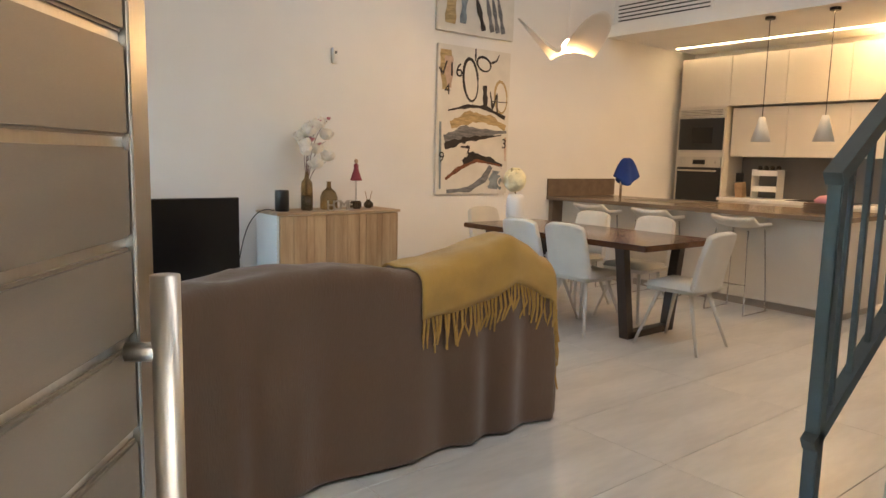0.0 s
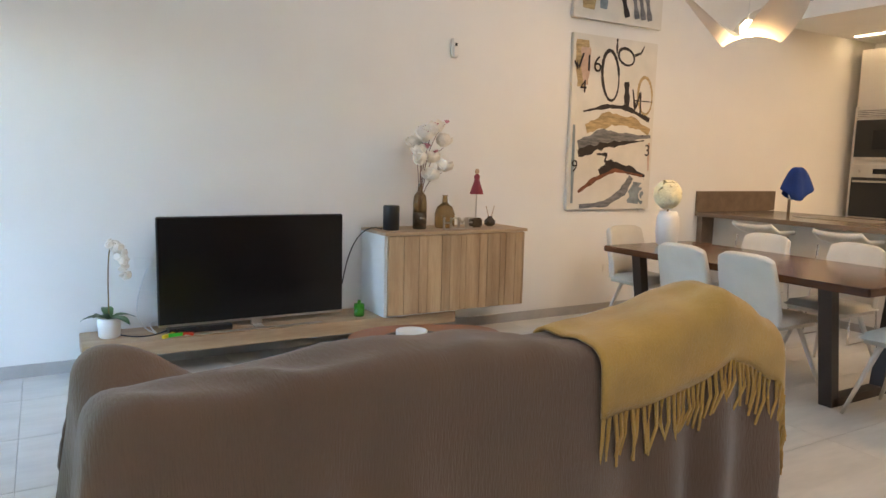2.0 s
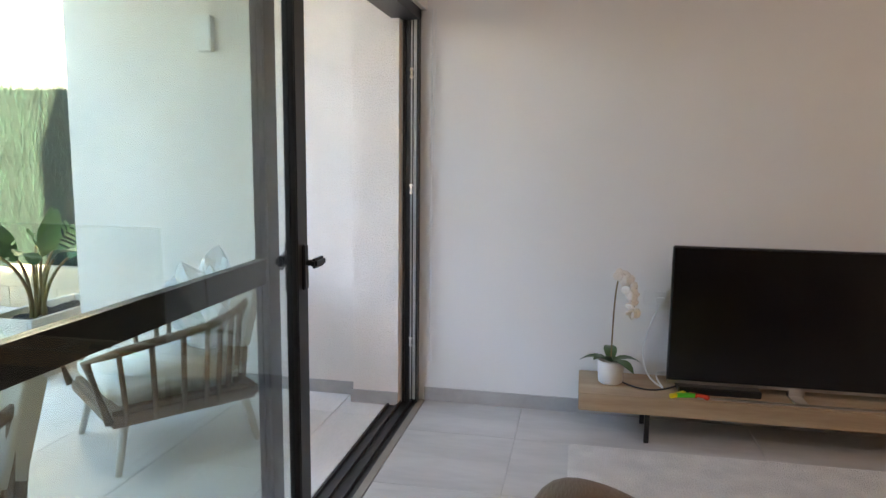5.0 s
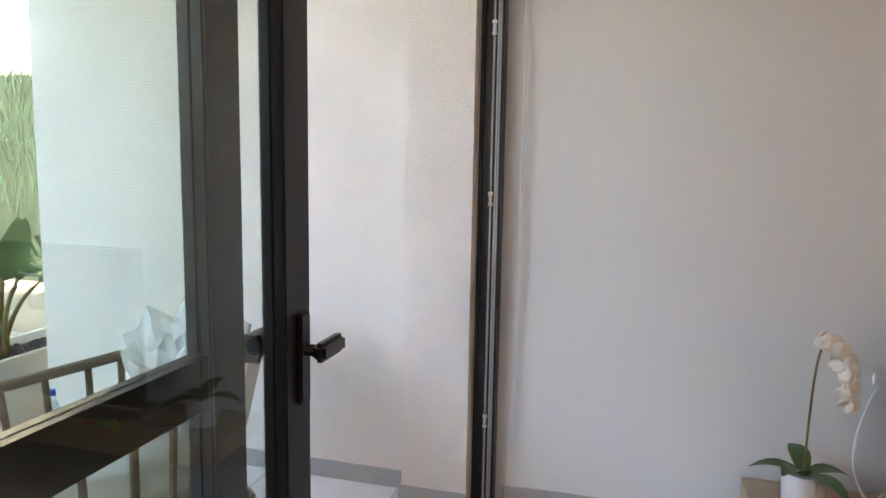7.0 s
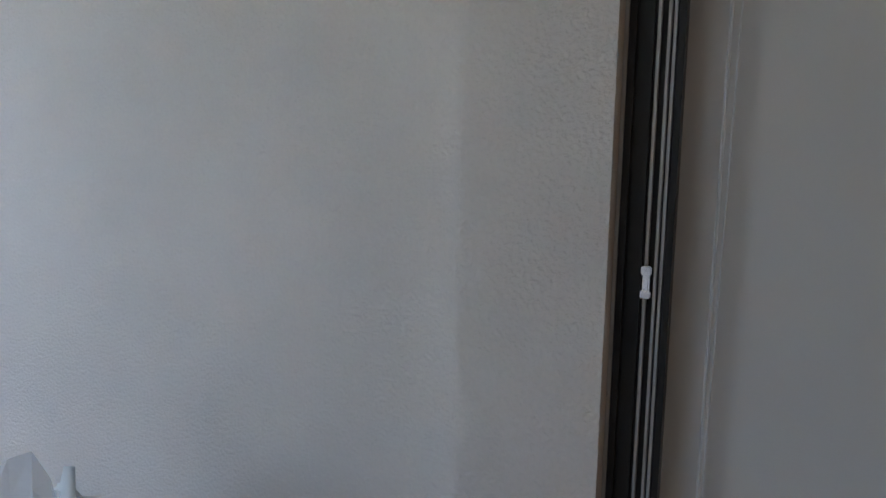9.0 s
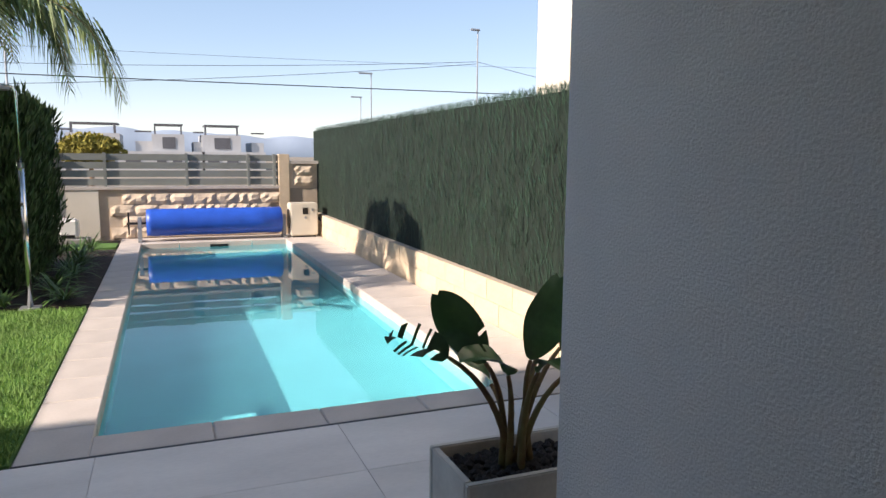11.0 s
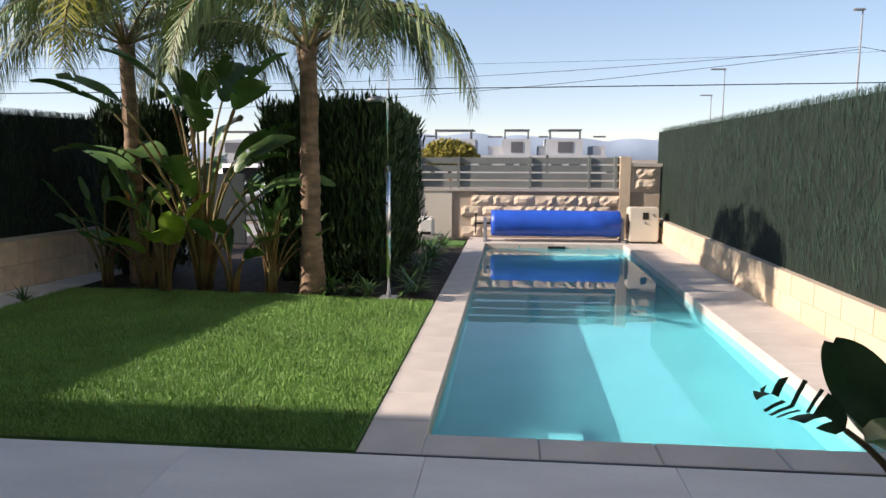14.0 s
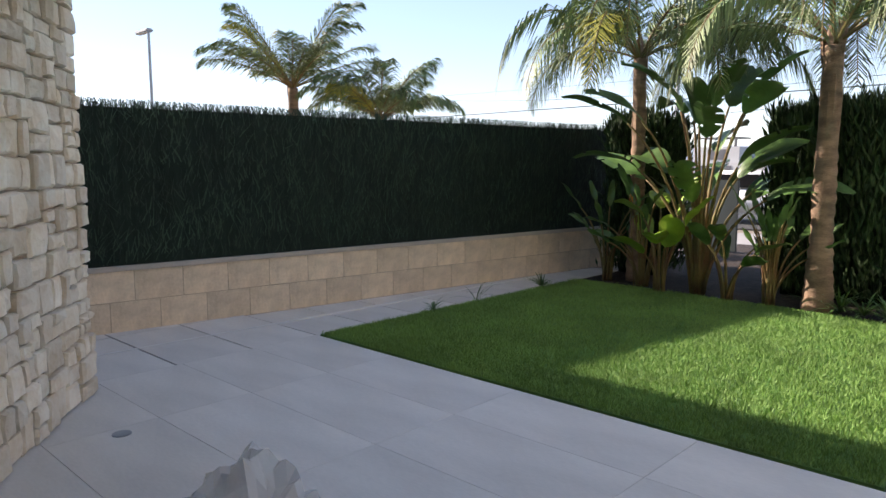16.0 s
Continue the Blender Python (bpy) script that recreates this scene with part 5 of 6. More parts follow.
for k in range(420):
    s = rnd.uniform(0.012, 0.022)
    bm = bmesh.new()
    bmesh.ops.create_icosphere(bm, subdivisions=1, radius=s)
    bits.append(put(bm, Matrix.Translation((rnd.uniform(-0.095, 0.175), rnd.uniform(-0.3, 0.4), 0.33 + rnd.uniform(0, 0.014)))))
tagged(part("gravel", merge(*bits), M_LAVA, pot, "black lava gravel"), kind="stuff")


def big_leaf(length, width, droop, torn=0, seed=0):
    """A paddle leaf along +x, arched, with a midrib fold and rips at its sides."""
    rr = random.Random(seed)
    verts, faces = [], []
    n = 22
    for i in range(n + 1):
        t = i / n
        w = width * (math.sin(math.pi * min(1, t * 0.93 + 0.05)) ** 0.6)
        x_ = length * t * (1 - 0.2 * droop * t)
        z = length * (0.1 * t - droop * 0.55 * t * t)
        for s in (-1, -0.5, 0, 0.5, 1):
            verts.append((x_ + abs(s) * 0.04 * length, s * w / 2, z + abs(s) * w * 0.18 - 0.05 * w * (abs(s) == 1) + 0.01 * math.sin(9 * t + s)))
    rips = {s: set(rr.sample(range(2, n - 1), torn)) if torn else set() for s in (-1, 1)}
    for i in range(n):
        for k in range(4):
            if (k == 0 and i in rips[-1]) or (k == 3 and i in rips[1]) or (torn > 5 and ((k == 1 and i in rips[-1]) or (k == 2 and i in rips[1]))):
                continue
            q = 5 * i + k
            faces.append((q, q + 1, q + 6, q + 5))
    bm = bmesh.new()
    vv = [bm.verts.new(v) for v in verts]
    for f_ in faces:
        bm.faces.new([vv[j] for j in f_])
    return bm


def strelitzia(where, stems, name, label, material, leaf_len, leaf_w, seed, parent_stalk=M_STALK):
    """stems: (heading, lean out, height, droop, rips, and the leaf's roll where it is known)."""
    rr = random.Random(seed)
    root = thing(name, label, "plant", where)
    for hd, out, ht, droop, rips, *roll in stems:
        a = radians(hd)
        tip = Vector((out * math.cos(a), out * math.sin(a), ht))
        base = Vector((0.08 * math.cos(a) * rr.random(), 0.08 * math.sin(a) * rr.random(), 0))
        pts = curve_pts(base, (tip.x * 0.25, tip.y * 0.25, ht * 0.7), tip, 8)
        part("stalk", tube(pts, 0.012 + 0.012 * leaf_len, 7, 0.5), parent_stalk, root, "", True)
        d = (pts[-1] - pts[-2]).normalized()
        pitch = -math.degrees(math.asin(max(-1, min(1, d.z)))) * (0.95 if droop < 0.3 else 0.7)
        ob = part("leaf", big_leaf(leaf_len * rr.uniform(0.85, 1.15), leaf_w * rr.uniform(0.85, 1.1), droop, rips, seed + int(hd)), material, root, "", True)
        ob.matrix_basis = Matrix.Translation(tip) @ pose(0, 0, 0, roll[0] if roll else rr.uniform(-35, 35), pitch, hd)
    return root


strelitzia(pose(-2.61, 0.03, 0.33), [(262, 0.12, 0.40, 0.08, 1, 80), (80, 0.05, 0.40, 0.1, 0, 84), (270, 0.27, 0.44, 0.3, 9, 60), (10, 0.12, 0.39, 1.3, 1, 0), (100, 0.2, 0.42, 0.35, 7, 60), (130, 0.3, 0.44, 0.5, 7, 40), (60, 0.2, 0.38, 0.9, 1, 20), (225, 0.1, 0.3, 0.4, 2, 10), (300, 0.06, 0.36, 1.0, 1, -20)], "potted_strelitzia", "bird of paradise plant with torn dark leaves", M_POTLEAF, 0.3, 0.16, 21)

# ---- garden plants ----
def feather_palm(where, height, radius, fronds, length, seed, label, droop=1.0, young=True, lean=0.0):
    rr = random.Random(seed)
    root = thing("palm_tree", label, "palm", where)
    prof = []
    for i in range(40):
        t = i / 39
        z = height * t
        ring = 0.012 * abs(math.sin(i * math.pi / 2)) if t < 0.62 else 0
        r = radius * (1.25 - 0.35 * min(1, t * 4) if t < 0.25 else 0.9 - 0.1 * t) + ring
        prof.append((r, z))
    bm = lathe(prof, 18)
    for v in bm.verts:
        k = 1 + 0.1 * noise.noise((v.co.x * 8, v.co.y * 8, v.co.z * 3 + seed))
        v.co.x, v.co.y = v.co.x * k + lean * (v.co.z / height) ** 2, v.co.y * k
    part("trunk", bm, M_TRUNK, root, "ringed brown trunk", True)
    for i in range(26):
        a = rr.uniform(0, 6.28)
        z = height * rr.uniform(0.6, 0.97)
        w = blade(0.28 + 0.1 * rr.random(), 0.09, -0.3, 5, 0.3)
        ob = part("leaf_base", put(w, Matrix.Translation((lean * (z / height) ** 2 + radius * 0.75 * math.cos(a), radius * 0.75 * math.sin(a), z)) @ pose(0, 0, 0, 0, -62 + rr.uniform(-10, 8), math.degrees(a))), M_TRUNK, root)
    top = Vector((lean, 0, height))
    V = {False: ([], []), True: ([], [])}
    stalks = []
    for f_ in range(fronds):
        yel = young and f_ == 0
        a = 2 * math.pi * (f_ * 0.382 + 0.05 * rr.random())
        up = rr.uniform(0.55, 1.5)
        L = length * rr.uniform(0.8, 1.1)
        out = Vector((math.cos(a), math.sin(a), 0))
        pts = []
        for i in range(25):
            t = i / 24
            hor = L * (math.sin(t * 1.35) * 0.75) * math.cos(up * 0.6)
            ver = L * (up * 0.75 * t - droop * (0.35 + 0.5 * up) * t ** 2.2)
            pts.append(top + out * hor + Vector((0, 0, ver)))
        stalks.append(tube(pts, 0.016, 5, 0.25))
        side = Vector((-out.y, out.x, 0))
        vs, fs = V[yel]
        for i in range(3, 25):
            for sub in range(3):
                if i == 24 and sub:
                    continue
                p = pts[i] if not sub else pts[i].lerp(pts[min(24, i + 1)], sub / 3)
                fwd = (pts[min(24, i + 1)] - pts[i - 1]).normalized()
                ll = 0.6 * min(1, length / 1.6) * math.sin(math.pi * min(0.97, 0.18 + 0.75 * i / 24)) * rr.uniform(0.8, 1.15)
                for s in (-1, 1):
                    d = (side * s * rr.uniform(0.5, 0.9) + fwd * 0.75 + Vector((0, 0, rr.uniform(-0.15, 0.25)))).normalized()
                    q1 = p + d * ll * 0.5 + Vector((0, 0, -0.1 * ll * droop))
                    q2 = p + d * ll * 0.8 + Vector((0, 0, -0.62 * ll * droop))
                    wv = fwd * 0.0085
                    k = len(vs)
                    vs += [p - wv, p + wv, q1 - wv * 1.2, q1 + wv * 1.2, q2]
                    fs += [(k, k + 1, k + 3, k + 2), (k + 2, k + 3, k + 4)]
    tagged(part("frond_stalk", merge(*stalks), M_STALK, root), kind="stuff")
    tagged(raw("crown", *V[False], M_PALM, root), "drooping green feather leaflets", kind="stuff")
    if V[True][0]:
        tagged(raw("young_frond", *V[True], M_PALMY, root), "yellow young frond", kind="stuff")


feather_palm(pose(-8.12, -3.25, -0.02), 2.6, 0.115, 20, 2.7, 5, "feather palm with ringed trunk at the lawn edge", 1.02, False, -0.02)
feather_palm(pose(-8.6, -5.5, -0.02), 2.75, 0.095, 21, 2.7, 9, "feather palm with a yellow young frond", 1.0, True, 0.05)
feather_palm(pose(-9.5, -11.4, -0.2), 2.5, 0.12, 26, 2.2, 14, "neighbour's palm showing over the green fence", 0.6, True)
feather_palm(pose(-8.3, -12.5, -0.2), 3.1, 0.12, 28, 2.5, 15, "neighbour's tall palm showing over the fence", 0.5, True)
rnd = random.Random(31)
strelitzia(pose(-8.15, -4.5, 0), [(k * 41 + 7, rnd.uniform(0.25, 0.85), rnd.uniform(0.9, 2.1), rnd.uniform(0.3, 1.0), rnd.choice((1, 2, 4))) for k in range(24)], "giant_strelitzia", "large bird of paradise with long torn leaves", M_GREEN, 0.85, 0.34, 33)
strelitzia(pose(-7.95, -4.85, 0), [(k * 63 + 20, rnd.uniform(0.15, 0.4), rnd.uniform(0.45, 0.95), rnd.uniform(0.2, 0.7), 0) for k in range(10)], "young_strelitzia", "young bird of paradise with bright leaves", M_GREENL, 0.5, 0.26, 41)
strelitzia(pose(-7.98, -4.1, 0), [(k * 67 + 5, rnd.uniform(0.15, 0.35), rnd.uniform(0.35, 0.8), rnd.uniform(0.2, 0.6), 0) for k in range(7)], "young_strelitzia", "young bird of paradise beside the lawn", M_GREEN, 0.45, 0.18, 43)
strelitzia(pose(-8.05, -3.68, 0), [(k * 29 + 5, rnd.uniform(0.1, 0.4), rnd.uniform(0.5, 0.95), rnd.uniform(0.0, 0.3), 0) for k in range(15)], "narrow_strelitzia", "clump of narrow upright grey-green leaves", M_GREEN, 0.34, 0.085, 44)
strelitzia(pose(-8.2, -5.2, 0), [(k * 31 + 15, rnd.uniform(0.15, 0.5), rnd.uniform(0.5, 1.1), rnd.uniform(0.1, 0.5), 0) for k in range(13)], "narrow_strelitzia", "clump of narrow upright leaves with orange bloom", M_GREEN, 0.4, 0.09, 45)
strelitzia(pose(-8.3, -5.75, 0), [(k * 37 + 15, rnd.uniform(0.15, 0.4), rnd.uniform(0.4, 1.0), rnd.uniform(0.1, 0.5), 0) for k in range(10)], "narrow_strelitzia", "dark clump of narrow leaves by the path", M_GREEN, 0.4, 0.09, 46)
bloom = thing("strelitzia_flower", "orange bird of paradise flower on a stalk", "flower", pose(-8.1, -5.25, 0))
part("stalk", tube([(0, 0, 0), (0.03, -0.05, 0.95)], 0.008, 6), M_STALK, bloom)
part("petals", merge(*[put(blade(0.16, 0.03, 0.1), pose(0.03, -0.05, 0.95, 0, -35 - 12 * k, 200 + 20 * k)) for k in range(4)]), mat("orange_petal", (0.65, 0.2, 0.02), 0.5, vary=0.1, fine=40, bump=0.05), bloom)


def cypress_hedge(name, x0, y0, x1, y1, z1, count, seed, label):
    rr = np.random.RandomState(seed)
    root = thing(name, label, "hedge")
    part("core", box(x0 + 0.15, y0 + 0.15, -0.02, x1 - 0.15, y1 - 0.15, z1 - 0.15), M_CYPDARK, root)
    vs, fs = [], []
    cols = max(2, int((x1 - x0) / 0.55)), max(2, int((y1 - y0) / 0.55))
    for i in range(count):
        f_ = rr.rand()
        u, v = rr.rand(), rr.rand() ** 0.8
        if f_ < 0.42:
            p = np.array((x1, y0 + (y1 - y0) * u, z1 * v))
            n_ = np.array((1.0, 0, 0))
            bulge = 0.09 * abs(math.sin(u * cols[1] * math.pi)) - 0.09
        elif f_ < 0.8:
            p = np.array((x0 + (x1 - x0) * u, y1, z1 * v))
            n_ = np.array((0, 1.0, 0))
            bulge = 0.09 * abs(math.sin(u * cols[0] * math.pi)) - 0.09
        elif f_ < 0.88:
            p = np.array((x0 + (x1 - x0) * u, y0, z1 * v))
            n_ = np.array((0, -1.0, 0))
            bulge = -0.04
        else:
            p = np.array((x0 + (x1 - x0) * u, y0 + (y1 - y0) * rr.rand(), z1))
            n_ = np.array((0, 0, 1.0))
            bulge = 0.14 * noise.noise((p[0] * 3, p[1] * 3, 0))
        p = p + n_ * (bulge + 0.07 * rr.randn())
        d = n_ * 0.3 + np.array((0, 0, 1.3)) + 0.32 * rr.randn(3)
        d /= np.linalg.norm(d)
        s = np.cross(d, rr.randn(3))
        s /= np.linalg.norm(s)
        L, w = 0.08 + 0.12 * rr.rand(), 0.008 + 0.010 * rr.rand()
        k = len(vs)
        vs += [p, p + d * L * 0.5 + s * w, p + d * L, p + d * L * 0.5 - s * w]
        fs.append((k, k + 1, k + 2, k + 3))
    tagged(raw("sprays", vs, fs, M_CYP, root), kind="stuff")


cypress_hedge("cypress_hedge", -11.3, -4.0, -8.75, -2.58, 1.98, 30000, 3, "dense dark green cypress hedge beside the pool")
cypress_hedge("cypress_hedge", -9.6, -6.2, -9.0, -5.35, 1.95, 9000, 4, "dark green cypress hedge by the side path")


def tuft(where, n, length, width, material, label, seed, name="border_plant"):
    rr = random.Random(seed)
    root = thing(name, label, "plant", where, "border plants" if name == "border_plant" else "")
    bl = [put(blade(length * rr.uniform(0.6, 1.1), width, rr.uniform(0.2, 0.7), 5), pose(0, 0, 0, 0, rr.uniform(-55, -5), rr.uniform(0, 360))) for _ in range(n)]
    tagged(part("foliage", merge(*bl), material, root), kind="stuff")


rnd = random.Random(77)
for k in range(9):
    tuft(pose(-8.2 - 0.48 * k, rnd.uniform(-2.35, -2.05), 0), 34, rnd.uniform(0.3, 0.5), 0.022, M_GREEN, "low strappy plant in the pool border", k)
for k in range(4):
    tuft(pose(-8.0 - 0.05 * k, -2.6 - 0.22 * k, 0), 30, 0.36, 0.02, M_GREEN, "low strappy plant at the hedge foot", 30 + k)
tuft(pose(-5.45, -6.02, 0), 26, 0.2, 0.015, M_GREEN, "small weed at the lawn edge", 51, "weed")
tuft(pose(-6.1, -6.02, 0), 12, 0.34, 0.008, M_GREEN, "thin grass weed at the lawn edge", 52, "weed")
tuft(pose(-7.3, -6.02, 0), 40, 0.26, 0.015, M_GREEN, "low weed clump at the lawn edge", 53, "weed")

# turf: a thin mat with upright blades
lawn = thing("lawn", "artificial turf lawn, partly in shade", "lawn", kind="structure")
bm = bmesh.new()
edge = [(-4.075, -6.03), (-4.075, -1.865), (-7.72, -1.865), (-8.0, -3.6), (-8.1, -6.0)]
f_ = bm.faces.new([bm.verts.new((x_, y_, -0.03)) for x_, y_ in edge])
ex = bmesh.ops.extrude_face_region(bm, geom=[f_])
for v in [g for g in ex["geom"] if isinstance(g, bmesh.types.BMVert)]:
    v.co.z += 0.035
part("mat", bm, M_TURFB, lawn)
rr = np.random.RandomState(6)
N = 110000
X = -4.08 - 3.95 * rr.rand(N) ** 1.25
Y = -6.02 + 4.15 * rr.rand(N)
keep = X > -7.72 - 0.38 * np.clip((-1.865 - Y) / 4.1, 0, 1) ** 0.7
X, Y = X[keep], Y[keep]
n_ = len(X)
ang, hgt = rr.rand(n_) * 6.28, 0.018 + 0.022 * rr.rand(n_)
dx, dy = np.cos(ang) * 0.0035, np.sin(ang) * 0.0035
lx, ly = rr.randn(n_) * 0.012, rr.randn(n_) * 0.012
vs = np.empty((n_ * 3, 3))
vs[0::3] = np.stack((X - dx, Y - dy, np.full(n_, 0.004)), 1)
vs[1::3] = np.stack((X + dx, Y + dy, np.full(n_, 0.004)), 1)
vs[2::3] = np.stack((X + lx, Y + ly, 0.004 + hgt), 1)
me = bpy.data.meshes.new("blades")
me.from_pydata(vs.tolist(), [], np.arange(n_ * 3).reshape(-1, 3).tolist())
me.materials.append(M_TURF)
bl = new("blades", me)
bl.parent = lawn
tagged(bl, kind="stuff")
structure("lawn_bed", box(-8.2, -6.05, -0.2, -4.07, -1.87, -0.031), M_SOIL, "earth under the turf", "ground")

# pool things
sh = thing("garden_shower", "slim stainless garden shower post with rain head", "shower", pose(-7.87, -2.36, 0))
part("base_plate", box(-0.09, -0.09, 0, 0.09, 0.09, 0.02, 0.004), M_POLE, sh)
part("post", tube([(0, 0, 0.02), (0, 0, 1.35)], 0.026, 12), M_CHROME, sh, "", True)
part("riser", tube([(0, 0, 1.35), (0, 0, 2.02), (0.02, -0.02, 2.06), (0.06, -0.1, 2.07)], 0.015, 10), M_CHROME, sh, "", True)
part("collar", tube([(0, 0, 1.33), (0, 0, 1.38)], 0.032, 12), M_CHROME, sh)
part("mixer", tube([(-0.05, 0, 1.0), (0.07, 0, 1.0)], 0.016, 10), M_CHROME, sh)
part("shower_head", lathe([(0.085, 0), (0.09, 0.01), (0.06, 0.03), (0.02, 0.045)], 20, (0.06, -0.12, 2.03)), M_POLE, sh, "", True)
ro = thing("pool_cover_roller", "rolled blue bubble cover on a steel roller", "pool cover")
bm = lathe([(0.06, 0), (0.225, 0.01), (0.235, 0.1), (0.23, 0.6), (0.235, 1.2), (0.23, 1.8), (0.235, 2.24), (0.22, 2.26), (0.06, 2.27)], 32)
for v in bm.verts:
    k = 1 + 0.02 * noise.noise(v.co * 4)
    v.co.x *= k
    v.co.y *= k
part("roll", put(bm, Matrix.Translation((-13.2, -1.45, 0.32)) @ pose(0, 0, 0, -90)), M_ROLL, ro, "blue rolled foil", True)
for yy in (-1.55, 0.86):
    part("stand", merge(box(-13.26, yy - 0.03, 0.0, -13.14, yy + 0.03, 0.42, 0.005), box(-13.4, yy - 0.03, 0.0, -13.0, yy + 0.03, 0.04)), M_POLE, ro)
part("wheel", merge(tube([(-13.2, -1.72, 0.5), (-13.2, -1.72, 0.12)], 0.014, 8), tube([(-13.38, -1.72, 0.31), (-13.02, -1.72, 0.31)], 0.014, 8), tube([(-13.2, -1.75, 0.31), (-13.2, -1.45, 0.31)], 0.02, 8)), M_BLACK, ro, "black crank wheel")
hp = thing("pool_heat_pump", "beige pool heat pump with dials", "heat pump", pose(-13.2, 1.15, 0.0))
part("body", box(-0.17, -0.2, 0.03, 0.2, 0.3, 0.62, 0.02), M_BEIGE, hp)
part("feet", box(-0.15, -0.16, 0, 0.18, 0.26, 0.03), M_BLACK, hp)
part("control_panel", box(0.2, 0.02, 0.42, 0.206, 0.12, 0.54), M_BLACK, hp)
part("dial", put(lathe([(0.025, 0), (0.025, 0.01)], 14), pose(0.2, 0.2, 0.5, 0, 90)), M_POLE, hp)
part("dial", put(lathe([(0.025, 0), (0.025, 0.01)], 14), pose(0.2, 0.07, 0.36, 0, 90)), M_POLE, hp)
part("fan_guard", put(lathe([(0.18, 0), (0.18, 0.012), (0.02, 0.012)], 24), pose(0.02, -0.2, 0.33, 90)), M_BLACK, hp)
part("hose", tube(curve_pts((0.05, 0.3, 0.35), (0.2, 0.5, 0.25), (0.05, 0.42, 0.02)), 0.03, 8), M_BLACK, hp)
fb = thing("filter_box", "small white pump housing on a slab", "pump box", pose(-13.3, -2.62, -0.02))
part("slab", box(-0.2, -0.3, 0, 0.25, 0.3, 0.1, 0.01), M_PAVE, fb)
part("housing", box(-0.13, -0.15, 0.1, 0.14, 0.14, 0.43, 0.04, 3), M_WHITE, fb)
# black plate on the closed housing, the dark of a hole put in colour
part("dark_mouth_plate", box(0.141, -0.1, 0.12, 0.144, 0.09, 0.17), M_BLACK, fb)
tagged(mesh_ob("lawn_strip", box(-13.0, -2.95, -0.03, -12.4, -1.88, 0.015, 0.005), M_TURFB), "narrow strip of green turf", "lawn", kind="structure")

# ---- distance ----
def far_house(x, y, w, h, seed):
    rr = random.Random(seed)
    hs = thing("white_villa", "distant white cubic two-storey villa", "house", pose(x, y, -0.2), "far villas")
    part("wall", merge(box(-4, -w / 2, 0, 4, w / 2, h * 0.52), box(-4, -w / 2, h * 0.52, 3, w * 0.12, h), box(-4, w * 0.3, h * 0.52, 2.5, w / 2, h * 0.8)), M_FARW, hs)
    part("pergola", merge(box(-1, -w * 0.45, h + 1.0, 3, w * 0.1, h + 1.15), box(2.8, -w * 0.45, h, 3, -w * 0.42, h + 1.0), box(2.8, w * 0.05, h, 3, w * 0.08, h + 1.0), box(2, w * 0.3, h * 0.8 + 1, 3, w / 2, h * 0.8 + 1.15)), M_FARD, hs)
    for k in range(3):
        y0 = -w * 0.42 + w * 0.3 * k
        win = part("window", box(3.98, y0, h * 0.12, 4.06, y0 + w * 0.18, h * 0.42), M_FARD, hs)
    part("window", box(2.98, -w * 0.3, h * 0.6, 3.06, -w * 0.05, h * 0.92), M_FARD, hs)


for y_, w_, h_, s_ in ((-13.5, 6.5, 4.1, 1), (-6.5, 8.5, 4.0, 2), (0.5, 5.5, 4.0, 3), (6.5, 7, 4.0, 4), (-34, 9, 3.9, 5)):
    far_house(-88, y_, w_, h_, s_)


def pole(x, y, h, label, arm=0.6, name="street_lamp"):
    p = thing(name, label, "street lamp", pose(x, y, -0.2))
    part("mast", tube([(0, 0, 0), (0, 0, h)], 0.06, 8, 0.6), M_POLE, p)
    if arm:
        part("lamp_head", box(-0.1, -arm, h - 0.05, 0.1, 0.1, h + 0.05, 0.03), M_POLE, p)


pole(-32, -6.6, 6.0, "thin grey street mast", 0)
pole(-17.5, -9.2, 9.0, "grey lighting column behind the palm", 0)
pole(-34, 14.2, 8.2, "grey mast with a camera head", 0.4)
pole(-48, 12.5, 7.4, "distant grey street lamp mast", 0.9)
pole(-60, 15.0, 6.8, "distant grey street lamp mast", 0.9)
pole(-9.2, -20.6, 5.35, "street lamp beyond the dark fence", 0.7)
for nm, a, b, sag, r in (("power_line", (-26, -60, 3.9), (-25, 40, 4.15), 0.15, 0.018), ("power_line", (-50, -60, 9.0), (-34, 14.2, 6.4), 1.8, 0.012), ("power_line", (-34, 14.2, 6.4), (-30, 40, 3.5), 0.7, 0.012), ("power_line", (-40, -50, 4.6), (-34, 14.2, 6.3), 1.4, 0.012), ("power_line", (-60, -60, 9.6), (-60, 50, 10.6), 0.8, 0.012)):
    mid = (Vector(a) + Vector(b)) / 2 - Vector((0, 0, sag * 2))
    tagged(mesh_ob(nm, tube(curve_pts(a, mid, b, 24), r, 5), M_WIRE), "thin overhead cable across the sky", "cable")
tr = thing("yellow_tree", "round yellowish tree beyond the wall", "tree", pose(-36, -4.2, -0.2))
part("trunk", tube([(0, 0, 0), (0.1, 0, 1.4)], 0.12, 8, 0.7), M_TRUNK, tr)
rr = np.random.RandomState(12)
vs, fs = [], []
for i in range(5000):
    d = rr.randn(3)
    d /= np.linalg.norm(d)
    p = d * np.array((1.1, 1.4, 0.75)) * (0.55 + 0.45 * rr.rand()) * (1 + 0.3 * noise.noise(d * 2)) + np.array((0, 0, 1.9))
    s, u = rr.randn(3) * 0.05, rr.randn(3) * 0.05
    k = len(vs)
    vs += [p - s, p + u, p + s, p - u]
    fs.append((k, k + 1, k + 2, k + 3))
